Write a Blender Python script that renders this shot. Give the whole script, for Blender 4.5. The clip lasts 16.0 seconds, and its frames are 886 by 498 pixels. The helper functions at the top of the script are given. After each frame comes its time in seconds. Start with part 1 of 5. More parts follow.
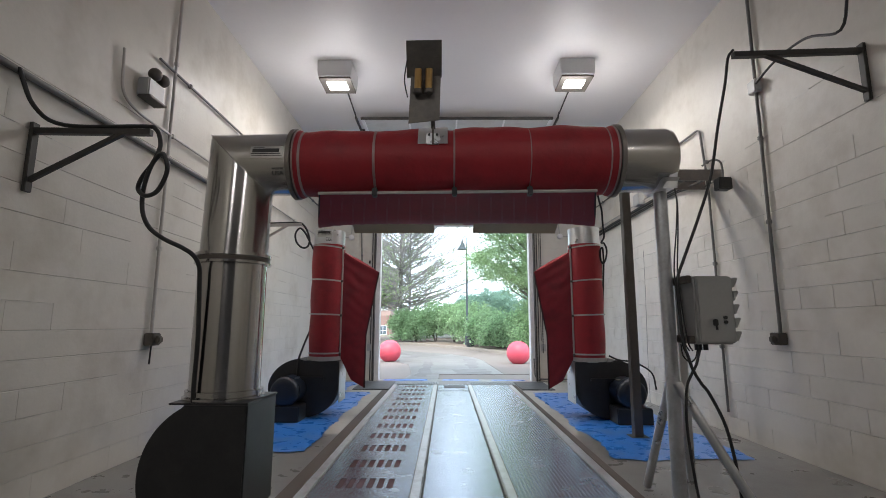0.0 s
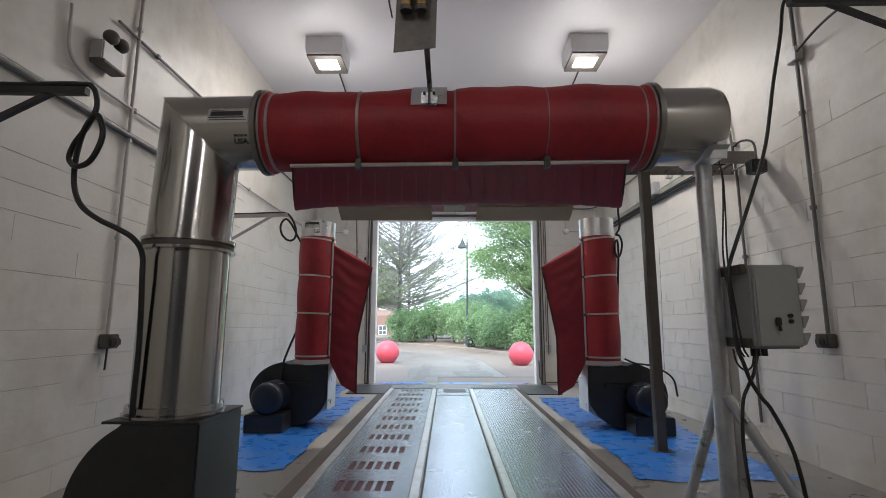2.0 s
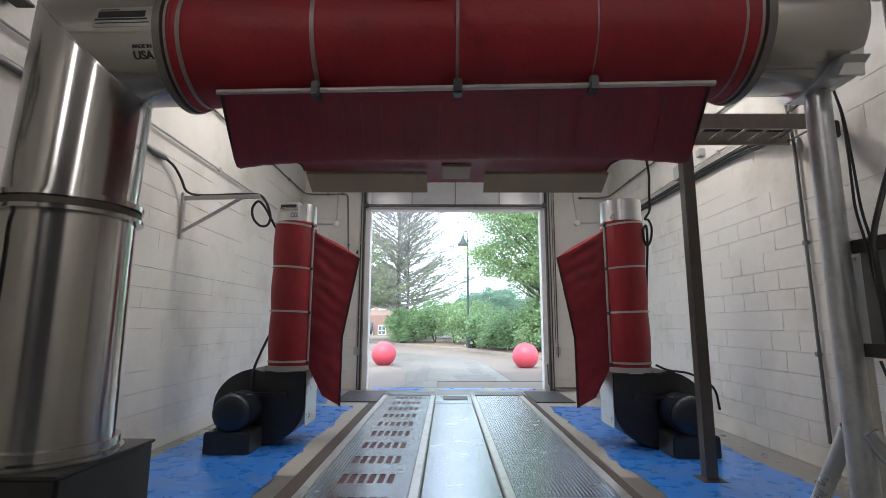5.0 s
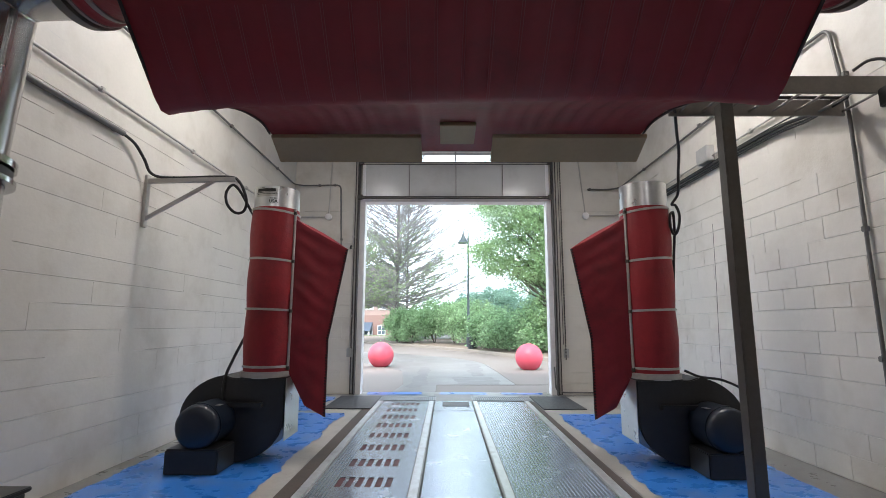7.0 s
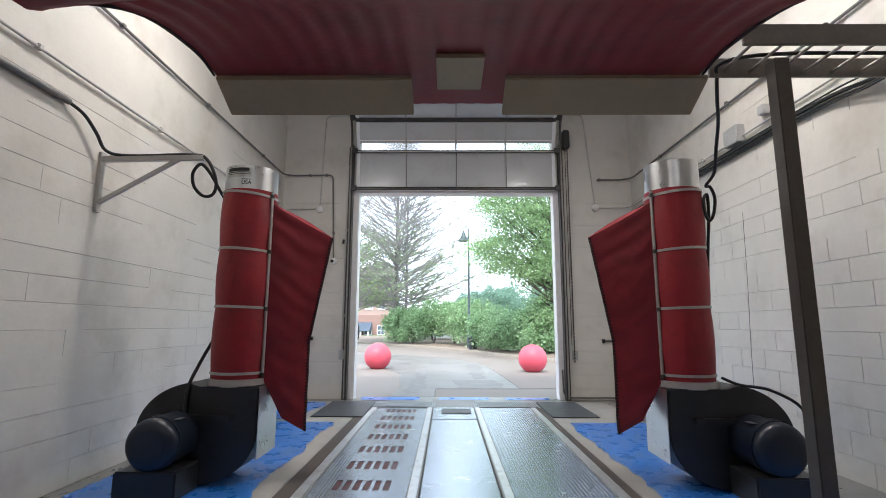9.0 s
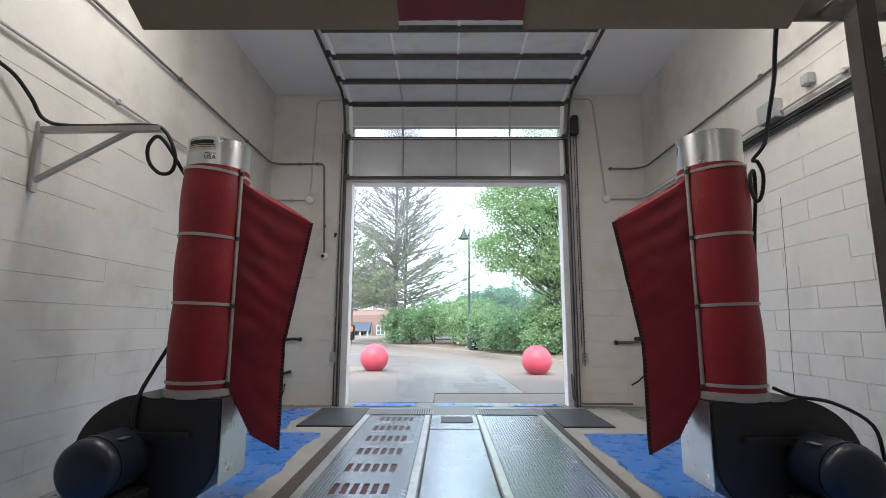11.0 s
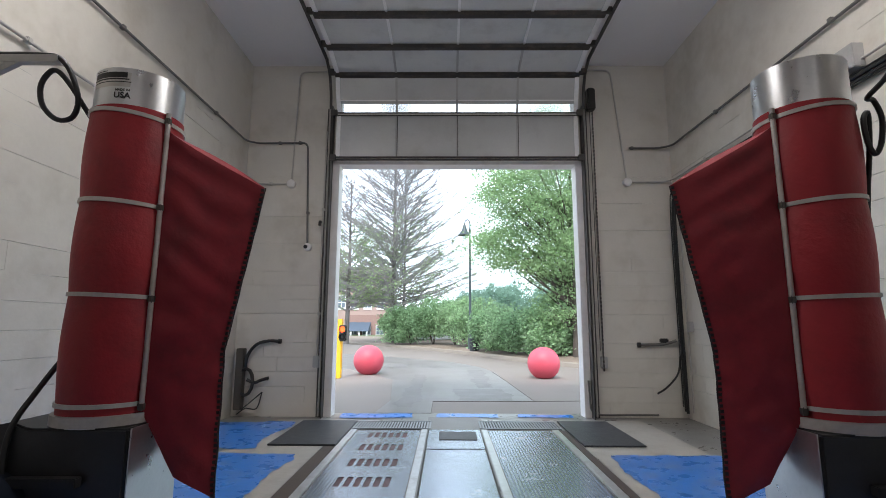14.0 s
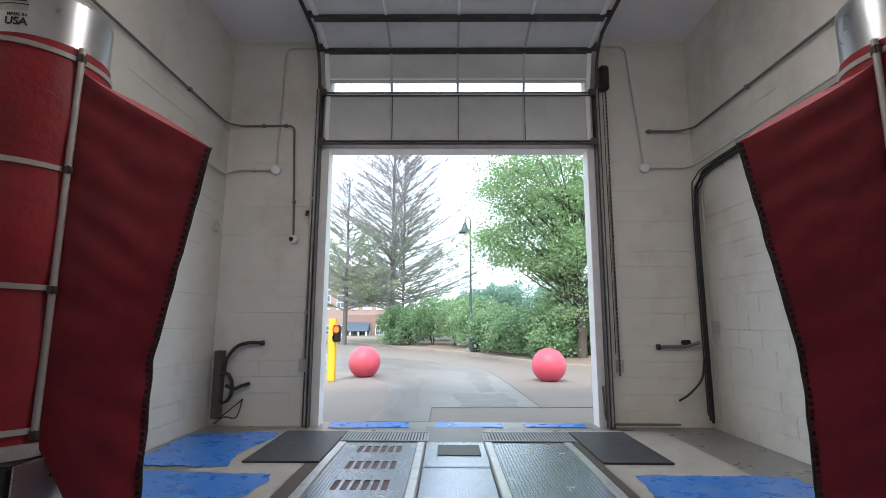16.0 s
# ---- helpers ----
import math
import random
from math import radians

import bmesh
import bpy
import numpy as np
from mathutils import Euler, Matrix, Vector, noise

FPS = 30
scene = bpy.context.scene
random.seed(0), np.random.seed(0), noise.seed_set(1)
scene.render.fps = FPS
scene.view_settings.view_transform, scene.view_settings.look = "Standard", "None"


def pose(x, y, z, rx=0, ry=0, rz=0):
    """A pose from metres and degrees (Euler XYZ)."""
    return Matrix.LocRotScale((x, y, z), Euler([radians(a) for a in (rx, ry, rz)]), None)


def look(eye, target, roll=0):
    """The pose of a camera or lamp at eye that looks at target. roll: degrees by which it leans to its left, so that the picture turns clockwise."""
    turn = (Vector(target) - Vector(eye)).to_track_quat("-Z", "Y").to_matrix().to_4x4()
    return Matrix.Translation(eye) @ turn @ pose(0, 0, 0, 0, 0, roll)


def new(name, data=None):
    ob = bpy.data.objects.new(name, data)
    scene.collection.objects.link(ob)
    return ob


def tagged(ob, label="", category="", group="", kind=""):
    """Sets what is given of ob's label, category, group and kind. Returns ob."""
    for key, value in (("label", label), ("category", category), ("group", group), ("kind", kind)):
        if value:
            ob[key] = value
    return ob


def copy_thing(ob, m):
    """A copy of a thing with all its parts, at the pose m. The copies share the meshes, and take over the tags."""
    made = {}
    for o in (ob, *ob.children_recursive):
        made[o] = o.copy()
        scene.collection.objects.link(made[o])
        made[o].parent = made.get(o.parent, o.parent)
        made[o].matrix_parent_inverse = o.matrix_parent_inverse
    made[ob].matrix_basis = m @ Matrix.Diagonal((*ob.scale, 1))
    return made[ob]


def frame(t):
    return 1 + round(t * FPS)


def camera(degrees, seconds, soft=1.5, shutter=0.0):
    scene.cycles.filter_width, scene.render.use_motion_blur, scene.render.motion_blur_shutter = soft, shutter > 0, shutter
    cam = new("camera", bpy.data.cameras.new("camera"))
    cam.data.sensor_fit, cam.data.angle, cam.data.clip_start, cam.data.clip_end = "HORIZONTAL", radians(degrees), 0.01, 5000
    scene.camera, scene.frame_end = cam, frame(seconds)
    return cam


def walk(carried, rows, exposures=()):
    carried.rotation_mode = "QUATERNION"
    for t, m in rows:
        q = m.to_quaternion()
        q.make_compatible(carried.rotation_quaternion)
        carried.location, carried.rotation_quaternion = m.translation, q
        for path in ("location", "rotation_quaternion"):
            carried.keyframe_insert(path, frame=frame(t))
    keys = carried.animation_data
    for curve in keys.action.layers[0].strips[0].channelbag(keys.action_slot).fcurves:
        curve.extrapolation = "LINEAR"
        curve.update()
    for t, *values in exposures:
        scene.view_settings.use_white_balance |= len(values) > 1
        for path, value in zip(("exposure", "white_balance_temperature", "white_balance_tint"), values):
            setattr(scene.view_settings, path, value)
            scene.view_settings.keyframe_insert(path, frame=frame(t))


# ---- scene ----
cam = camera(84.7, 16.0, soft=0.9)


PATH = [
    (0, (0.001, 0.18, 1.246), (-0.015, 2.156, 1.555), 0.16),
    (0.5, (0.003, 0.345, 1.246), (-0.014, 2.321, 1.555), 0.16),
    (1, (0.004, 0.485, 1.246), (-0.013, 2.461, 1.555), 0.16),
    (1.5, (0.005, 0.625, 1.246), (-0.012, 2.601, 1.555), 0.16),
    (2, (0.006, 0.795, 1.246), (-0.01, 2.771, 1.555), 0.16),
    (2.5, (0.007, 0.951, 1.246), (-0.009, 2.927, 1.555), 0.16),
    (3, (0.008, 1.107, 1.246), (-0.008, 3.083, 1.555), 0.16),
    (3.5, (0.009, 1.266, 1.246), (-0.007, 3.242, 1.555), 0.16),
    (4, (0.01, 1.407, 1.246), (-0.006, 3.383, 1.555), 0.16),
    (4.5, (0.011, 1.563, 1.246), (-0.005, 3.539, 1.555), 0.16),
    (7, (0.017, 2.374, 1.246), (0.001, 4.35, 1.555), 0.16),
    (9, (0.022, 3.006, 1.246), (0.006, 4.982, 1.555), 0.16),
    (11.5, (0.028, 3.796, 1.246), (0.012, 5.772, 1.555), 0.16),
    (13, (0.031, 4.27, 1.246), (0.015, 6.246, 1.555), 0.16),
    (14.5, (0.035, 4.744, 1.246), (0.019, 6.72, 1.555), 0.16),
    (16, (0.038, 5.218, 1.246), (0.022, 7.194, 1.555), 0.16),
]
# exposure is tuned here, with the lights
LAMP_W = 46.0
LAMP_FILL = 37.0
EXPOSURES = [(0.0, 0.12), (2.5, 0.06), (4.5, 0.12), (7.0, 0.26), (9.0, 0.24), (11.5, 0.03), (13.5, -0.12), (16.0, -0.08)]
walk(cam, [(t, look(eye, target, roll)) for t, eye, target, roll in PATH], EXPOSURES)

# ---- world, sun ----
world = bpy.data.worlds.new("sky")
scene.world = world
world.use_nodes = True
wn, wl = world.node_tree.nodes, world.node_tree.links
wn.clear()
sky = wn.new("ShaderNodeTexSky")
sky.sky_type, sky.sun_disc = "NISHITA", False
sky.sun_elevation, sky.sun_rotation = radians(52), radians(195)
sky.air_density, sky.dust_density = 1.0, 4.0
bright = wn.new("ShaderNodeVectorMath")
bright.operation = "SCALE"
bright.inputs["Scale"].default_value = 0.09
cloud = wn.new("ShaderNodeMix")
cloud.data_type = "RGBA"
cloud.inputs[0].default_value = 0.85
cloud.inputs[7].default_value = (0.77, 0.89, 1.03, 1)
back = wn.new("ShaderNodeBackground")
back.inputs["Strength"].default_value = 3.5
wout = wn.new("ShaderNodeOutputWorld")
wl.new(sky.outputs[0], bright.inputs[0])
wl.new(bright.outputs[0], cloud.inputs[6])
wl.new(cloud.outputs[2], back.inputs[0])
wl.new(back.outputs[0], wout.inputs[0])

sun = new("sun", bpy.data.lights.new("sun", "SUN"))
sun.data.energy, sun.data.angle, sun.data.color = 5.0, radians(15), (1.0, 0.97, 0.93)
sun.matrix_world = look((-6, 0, 30), (0, 22, 0))


# ---- materials ----
def material(name, colour, rough=0.6, metal=0.0, scale=6.0, vary=0.12, bump=0.15, fine=40.0, dirt=None,
             dirt_amount=0.0, dirt_scale=1.5, stretch=(1, 1, 1), island=0.0, piece=0.0, rough_vary=0.1, emit=0.0, clear=0.0, brushed=""):
    """A procedural surface: two scales of noise in colour, roughness and relief, and stains of another colour."""
    m = bpy.data.materials.new(name)
    m.use_nodes = True
    n, l = m.node_tree.nodes, m.node_tree.links
    p = n["Principled BSDF"]
    co = n.new("ShaderNodeNewGeometry")
    mapping = n.new("ShaderNodeMapping")
    mapping.inputs["Scale"].default_value = stretch
    l.new(co.outputs["Position"], mapping.inputs[0])

    def noise_at(s, detail=5, rgh=0.6):
        t = n.new("ShaderNodeTexNoise")
        t.inputs["Scale"].default_value, t.inputs["Detail"].default_value, t.inputs["Roughness"].default_value = s, detail, rgh
        l.new(mapping.outputs[0], t.inputs["Vector"])
        return t.outputs[0]

    def math_node(op, a, b, c=None):
        t = n.new("ShaderNodeMath")
        t.operation = op
        for k, v in enumerate((a, b, c)):
            if v is None:
                continue
            if isinstance(v, (int, float)):
                t.inputs[k].default_value = v
            else:
                l.new(v, t.inputs[k])
        return t.outputs[0]

    coarse, grain = noise_at(scale), noise_at(fine, 3)
    both = math_node("ADD", math_node("MULTIPLY", coarse, 0.65), math_node("MULTIPLY", grain, 0.35))
    value = math_node("MULTIPLY_ADD", both, 4 * vary, 1 - 2 * vary)
    if island:
        value = math_node("MULTIPLY", value, math_node("MULTIPLY_ADD", co.outputs["Random Per Island"], 2 * island, 1 - island))
    if piece:
        info = n.new("ShaderNodeObjectInfo")
        value = math_node("MULTIPLY", value, math_node("MULTIPLY_ADD", info.outputs["Random"], 2 * piece, 1 - piece))
    tint = n.new("ShaderNodeVectorMath")
    tint.operation = "SCALE"
    tint.inputs[0].default_value = colour
    l.new(value, tint.inputs["Scale"])
    last = tint.outputs[0]
    if dirt:
        ramp = n.new("ShaderNodeMapRange")
        ramp.inputs[1].default_value, ramp.inputs[2].default_value = 0.5, 0.72
        ramp.inputs[4].default_value = dirt_amount
        l.new(noise_at(dirt_scale, 8, 0.7), ramp.inputs[0])
        mix = n.new("ShaderNodeMix")
        mix.data_type = "RGBA"
        mix.inputs[7].default_value = (*dirt, 1)
        l.new(ramp.outputs[0], mix.inputs[0])
        l.new(last, mix.inputs[6])
        last = mix.outputs[2]
    l.new(last, p.inputs["Base Color"])
    l.new(math_node("MULTIPLY_ADD", coarse, 2 * rough_vary, rough - rough_vary), p.inputs["Roughness"])
    p.inputs["Metallic"].default_value = metal
    p.inputs["Coat Weight"].default_value = clear
    if bump:
        b = n.new("ShaderNodeBump")
        b.inputs["Strength"].default_value, b.inputs["Distance"].default_value = bump, 0.01
        l.new(both, b.inputs["Height"])
        l.new(b.outputs[0], p.inputs["Normal"])
    if brushed:
        tan = n.new("ShaderNodeTangent")
        tan.direction_type, tan.axis = "RADIAL", brushed
        p.inputs["Anisotropic"].default_value = 0.85
        p.inputs["Anisotropic Rotation"].default_value = 0.25
        l.new(tan.outputs[0], p.inputs["Tangent"])
    if emit:
        p.inputs["Emission Color"].default_value = (*colour, 1)
        p.inputs["Emission Strength"].default_value = emit
    return m


def leaf_material(name, colour, spread=0.35):
    m = bpy.data.materials.new(name)
    m.use_nodes = True
    n, l = m.node_tree.nodes, m.node_tree.links
    n.clear()
    out, add = n.new("ShaderNodeOutputMaterial"), n.new("ShaderNodeMixShader")
    d, t = n.new("ShaderNodeBsdfPrincipled"), n.new("ShaderNodeBsdfTranslucent")
    g = n.new("ShaderNodeNewGeometry")
    ramp = n.new("ShaderNodeMapRange")
    ramp.inputs[3].default_value, ramp.inputs[4].default_value = 1 - spread, 1 + spread
    s = n.new("ShaderNodeVectorMath")
    s.operation = "SCALE"
    s.inputs[0].default_value = colour
    l.new(g.outputs["Random Per Island"], ramp.inputs[0])
    l.new(ramp.outputs[0], s.inputs["Scale"])
    l.new(s.outputs[0], d.inputs["Base Color"])
    l.new(s.outputs[0], t.inputs["Color"])
    d.inputs["Roughness"].default_value = 0.65
    d.inputs["Specular IOR Level"].default_value = 0.2
    add.inputs[0].default_value = 0.5
    l.new(d.outputs[0], add.inputs[1])
    l.new(t.outputs[0], add.inputs[2])
    l.new(add.outputs[0], out.inputs[0])
    return m


M = {
    "block": material("painted_block", (0.65, 0.62, 0.56), 0.5, scale=3, vary=0.06, bump=0.4, fine=32, dirt=(0.40, 0.355, 0.285), dirt_amount=0.6, dirt_scale=1.0, piece=0.015, island=0.008),
    "joint": material("block_joint", (0.61, 0.595, 0.565), 0.7, scale=9, vary=0.08, bump=0.4, dirt=(0.27, 0.25, 0.22), dirt_amount=0.85, dirt_scale=1.3),
    # dark colour stands in for the unlit tunnel that the ducts reflect
    "tunnel": material("unlit_tunnel", (0.05, 0.05, 0.055), 0.6, scale=3, vary=0.2),
    "ceiling": material("ceiling_paint", (0.81, 0.79, 0.785), 0.45, scale=1.5, vary=0.03, bump=0.05, fine=20),
    "floor": material("wet_concrete", (0.20, 0.195, 0.185), 0.32, scale=4, vary=0.2, bump=0.3, fine=60, dirt=(0.16, 0.15, 0.14), dirt_amount=0.6, dirt_scale=2, rough_vary=0.2),
    "blue": material("blue_floor_paint", (0.03, 0.19, 0.62), 0.3, scale=6, vary=0.2, bump=0.3, dirt=(0.26, 0.29, 0.33), dirt_amount=0.45, dirt_scale=3, rough_vary=0.2),
    "bare": material("bare_concrete", (0.40, 0.38, 0.345), 0.5, scale=5, vary=0.18, bump=0.3, fine=60, dirt=(0.25, 0.22, 0.19), dirt_amount=0.5, dirt_scale=4),
    "plate": material("galvanised_plate", (0.34, 0.39, 0.46), 0.26, 0.8, scale=3, vary=0.06, bump=0.03, fine=80, dirt=(0.24, 0.28, 0.34), dirt_amount=0.4, dirt_scale=2, rough_vary=0.05),
    "rail": material("steel_rail", (0.58, 0.60, 0.62), 0.35, 0.7, scale=10, vary=0.15, bump=0.1, dirt=(0.25, 0.22, 0.2), dirt_amount=0.5, dirt_scale=6),
    "rust": material("rusty_channel", (0.085, 0.065, 0.055), 0.7, 0.2, scale=8, vary=0.3, bump=0.4),
    "grate": material("drain_grate", (0.33, 0.35, 0.37), 0.45, 0.7, scale=10, vary=0.2, bump=0.1),
    # near-black colour in place of shade in the drains and deck gaps
    "dark": material("shade_dark", (0.02, 0.02, 0.02), 0.6, scale=10, vary=0.2),
    "redhole": material("red_roller", (0.07, 0.007, 0.012), 0.5, scale=10, vary=0.3),
    "mat": material("rubber_mat", (0.035, 0.038, 0.045), 0.5, scale=12, vary=0.2, bump=0.4, fine=90),
    "stainless": material("brushed_stainless", (0.52, 0.51, 0.49), 0.20, 1.0, scale=1.6, vary=0.05, bump=0.012, fine=160, stretch=(1, 1, 0.5), rough_vary=0.04, dirt=(0.38, 0.35, 0.31), dirt_amount=0.25, dirt_scale=1.2, brushed="Z"),
    "stainless_level": material("brushed_stainless_level", (0.52, 0.51, 0.49), 0.20, 1.0, scale=1.6, vary=0.05, bump=0.012, fine=160, stretch=(0.5, 1, 1), rough_vary=0.04, dirt=(0.38, 0.35, 0.31), dirt_amount=0.25, dirt_scale=1.2, brushed="X"),
    "galv": material("galvanised_sheet", (0.62, 0.63, 0.64), 0.3, 0.95, scale=9, vary=0.1, bump=0.03, fine=60),
    "red": material("red_vinyl", (0.33, 0.014, 0.022), 0.52, scale=7, vary=0.12, bump=0.9, fine=22, dirt=(0.15, 0.010, 0.016), dirt_amount=0.7, dirt_scale=2.5),
    "maroon": material("red_fabric", (0.25, 0.011, 0.021), 0.55, scale=5, vary=0.15, bump=0.35, fine=25, dirt=(0.10, 0.008, 0.012), dirt_amount=0.6, dirt_scale=3),
    "seam": material("fabric_seam", (0.27, 0.06, 0.07), 0.6, scale=10, vary=0.1),
    "piping": material("black_piping", (0.03, 0.015, 0.018), 0.7, scale=10, vary=0.2),
    "rod": material("steel_rod", (0.50, 0.47, 0.44), 0.45, 0.5, scale=10, vary=0.15, bump=0.05),
    "blower": material("black_blower", (0.024, 0.024, 0.025), 0.38, scale=6, vary=0.3, bump=0.1, fine=60, dirt=(0.045, 0.042, 0.04), dirt_amount=0.5, dirt_scale=3),
    "motor": material("blue_black_motor", (0.012, 0.018, 0.03), 0.35, scale=6, vary=0.2, bump=0.05),
    "tan": material("tan_board", (0.44, 0.355, 0.235), 0.6, scale=6, vary=0.12, bump=0.15, dirt=(0.28, 0.22, 0.15), dirt_amount=0.4),
    "white": material("white_trim", (0.78, 0.76, 0.75), 0.5, scale=5, vary=0.05, bump=0.1, dirt=(0.5, 0.46, 0.42), dirt_amount=0.4, dirt_scale=4),
    "track": material("dark_track", (0.065, 0.06, 0.058), 0.5, 0.35, scale=8, vary=0.25, bump=0.15, dirt=(0.2, 0.16, 0.13), dirt_amount=0.5, dirt_scale=5),
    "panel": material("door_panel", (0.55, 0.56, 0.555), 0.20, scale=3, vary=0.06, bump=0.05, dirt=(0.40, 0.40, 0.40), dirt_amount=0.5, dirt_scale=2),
    # lighter copy of door_panel: light on the raised sections put into the colour
    "brightened_panel": material("brightened_door_panel", (0.70, 0.71, 0.70), 0.20, scale=3, vary=0.06, bump=0.05, dirt=(0.45, 0.45, 0.44), dirt_amount=0.5, dirt_scale=2),
    "stile": material("door_stile", (0.90, 0.90, 0.90), 0.4, 0.0, scale=8, vary=0.1),
    "conduit": material("painted_conduit", (0.50, 0.48, 0.45), 0.5, 0.2, scale=10, vary=0.12, bump=0.05),
    "darkpipe": material("dark_conduit", (0.16, 0.155, 0.15), 0.5, 0.4, scale=10, vary=0.2, bump=0.05),
    "cable": material("black_cable", (0.018, 0.018, 0.018), 0.45, scale=20, vary=0.2),
    "strapped": material("dull_strap", (0.36, 0.27, 0.26), 0.5, 0.5, scale=8, vary=0.2, bump=0.05),
    "darkiron": material("dark_painted_steel", (0.045, 0.043, 0.04), 0.5, 0.3, scale=9, vary=0.2, bump=0.1, dirt=(0.09, 0.07, 0.055), dirt_amount=0.5, dirt_scale=6),
    "lampcase": material("pale_lamp_case", (0.66, 0.66, 0.66), 0.45, 0.1, scale=6, vary=0.05),
    "iron": material("grey_steel", (0.12, 0.108, 0.095), 0.5, 0.6, scale=9, vary=0.2, bump=0.1, dirt=(0.1, 0.07, 0.05), dirt_amount=0.5, dirt_scale=6),
    "tray": material("cable_ladder", (0.22, 0.20, 0.18), 0.5, 0.5, scale=9, vary=0.2, bump=0.08),
    "cabinet": material("grey_plastic", (0.31, 0.31, 0.295), 0.5, scale=5, vary=0.06, bump=0.05, dirt=(0.25, 0.24, 0.22), dirt_amount=0.4),
    "greybox": material("grey_box", (0.42, 0.42, 0.41), 0.5, 0.2, scale=9, vary=0.1),
    "black": material("black_plastic", (0.015, 0.015, 0.015), 0.4, scale=10, vary=0.2),
    "brass": material("brass_tube", (0.56, 0.36, 0.14), 0.35, 0.8, scale=10, vary=0.15),
    "sheet": material("dark_sheet", (0.12, 0.11, 0.10), 0.5, 0.5, scale=10, vary=0.25, bump=0.1, dirt=(0.2, 0.17, 0.14), dirt_amount=0.5, dirt_scale=8),
    "ink": material("black_ink", (0.02, 0.02, 0.02), 0.5, vary=0.1, bump=0),
    "label": material("label_plate", (0.50, 0.49, 0.47), 0.35, 0.8, vary=0.05, bump=0.02),
    "led": material("led_lens", (1.0, 0.97, 0.92), 0.4, vary=0.0, bump=0, emit=30.0),
    "ball": material("pink_red_ball", (0.53, 0.065, 0.10), 0.5, scale=4, vary=0.08, bump=0.08, dirt=(0.55, 0.12, 0.13), dirt_amount=0.4, dirt_scale=3),
    "yellow": material("yellow_paint", (0.75, 0.42, 0.02), 0.45, scale=6, vary=0.06, bump=0.05),
    "signal": material("red_signal", (1.0, 0.06, 0.012), 0.4, vary=0.0, bump=0, emit=6.0),
    "apron": material("tan_concrete", (0.178, 0.153, 0.138), 0.7, scale=0.9, vary=0.2, bump=0.3, fine=50, dirt=(0.17, 0.15, 0.135), dirt_amount=0.8, dirt_scale=0.45),
    "drive": material("grey_concrete", (0.158, 0.147, 0.143), 0.42, scale=1.2, vary=0.25, bump=0.3, fine=50, dirt=(0.115, 0.11, 0.112), dirt_amount=0.7, dirt_scale=0.8, rough_vary=0.2),
    "curb": material("curb_concrete", (0.22, 0.19, 0.16), 0.8, scale=3, vary=0.15, bump=0.4),
    "mulch": material("mulch", (0.18, 0.14, 0.11), 0.9, scale=12, vary=0.35, bump=1.0, fine=70),
    "grass": material("lawn", (0.08, 0.11, 0.035), 0.9, scale=10, vary=0.3, bump=1.0, fine=90),
    "bark": material("bark", (0.075, 0.06, 0.05), 0.85, scale=6, vary=0.3, bump=0.8, fine=30, stretch=(1, 1, 0.25)),
    "greybark": material("grey_bark", (0.15, 0.14, 0.135), 0.85, scale=6, vary=0.3, bump=0.6, fine=30, stretch=(1, 1, 0.25)),
    "twig": material("grey_twig", (0.30, 0.285, 0.295), 0.85, scale=6, vary=0.25, bump=0.3),
    "lamp": material("green_lamp", (0.035, 0.052, 0.056), 0.4, 0.3, scale=8, vary=0.15),
    "bin": material("dark_bin", (0.03, 0.035, 0.04), 0.5, scale=8, vary=0.2),
    "carpaint": material("silver_car_paint", (0.62, 0.66, 0.70), 0.25, 0.3, scale=3, vary=0.04, bump=0, clear=0.6),
    "wet": material("damp_concrete", (0.135, 0.127, 0.125), 0.5, scale=2.5, vary=0.25, bump=0.25, fine=50, dirt=(0.19, 0.175, 0.165), dirt_amount=0.8, dirt_scale=2.2, rough_vary=0.2),
    "brick": material("house_brick", (0.24, 0.15, 0.13), 0.85, scale=5, vary=0.2, bump=0.3, fine=30),
    "render_wall": material("house_render", (0.31, 0.225, 0.20), 0.85, scale=3, vary=0.1, bump=0.2),
    "roof": material("blue_grey_roof", (0.06, 0.085, 0.12), 0.6, scale=5, vary=0.12),
    "housetrim": material("house_trim", (0.68, 0.68, 0.70), 0.6, vary=0.05),
    "houseglass": material("house_glass", (0.10, 0.13, 0.16), 0.1, scale=1, vary=0.2, bump=0),
    "leaf": leaf_material("tree_leaf", (0.29, 0.42, 0.22), 0.4),
    "bush": leaf_material("bush_leaf", (0.25, 0.385, 0.22), 0.4),
    "lime": leaf_material("light_bush_leaf", (0.31, 0.45, 0.26), 0.4),
    "bluegreen": leaf_material("blue_green_leaf", (0.26, 0.40, 0.32), 0.2),
    "needle": leaf_material("needle", (0.34, 0.45, 0.25), 0.35),
    "dryleaf": leaf_material("dry_needle", (0.36, 0.37, 0.33), 0.35),
}
glass = bpy.data.materials.new("frosted_pane")
glass.use_nodes = True
gp = glass.node_tree.nodes["Principled BSDF"]
gp.inputs["Transmission Weight"].default_value, gp.inputs["Roughness"].default_value, gp.inputs["IOR"].default_value = 1.0, 0.22, 1.3
M["glass"] = glass


# ---- building blocks ----
def thing(name, at, label, category, group="", kind=""):
    ob = new(name)
    ob.empty_display_size = 0.1
    ob.location = at
    return tagged(ob, label, category, group, kind)


def base_of(ob):
    v = Vector((0, 0, 0))
    while ob:
        v += ob.location
        ob = ob.parent
    return v


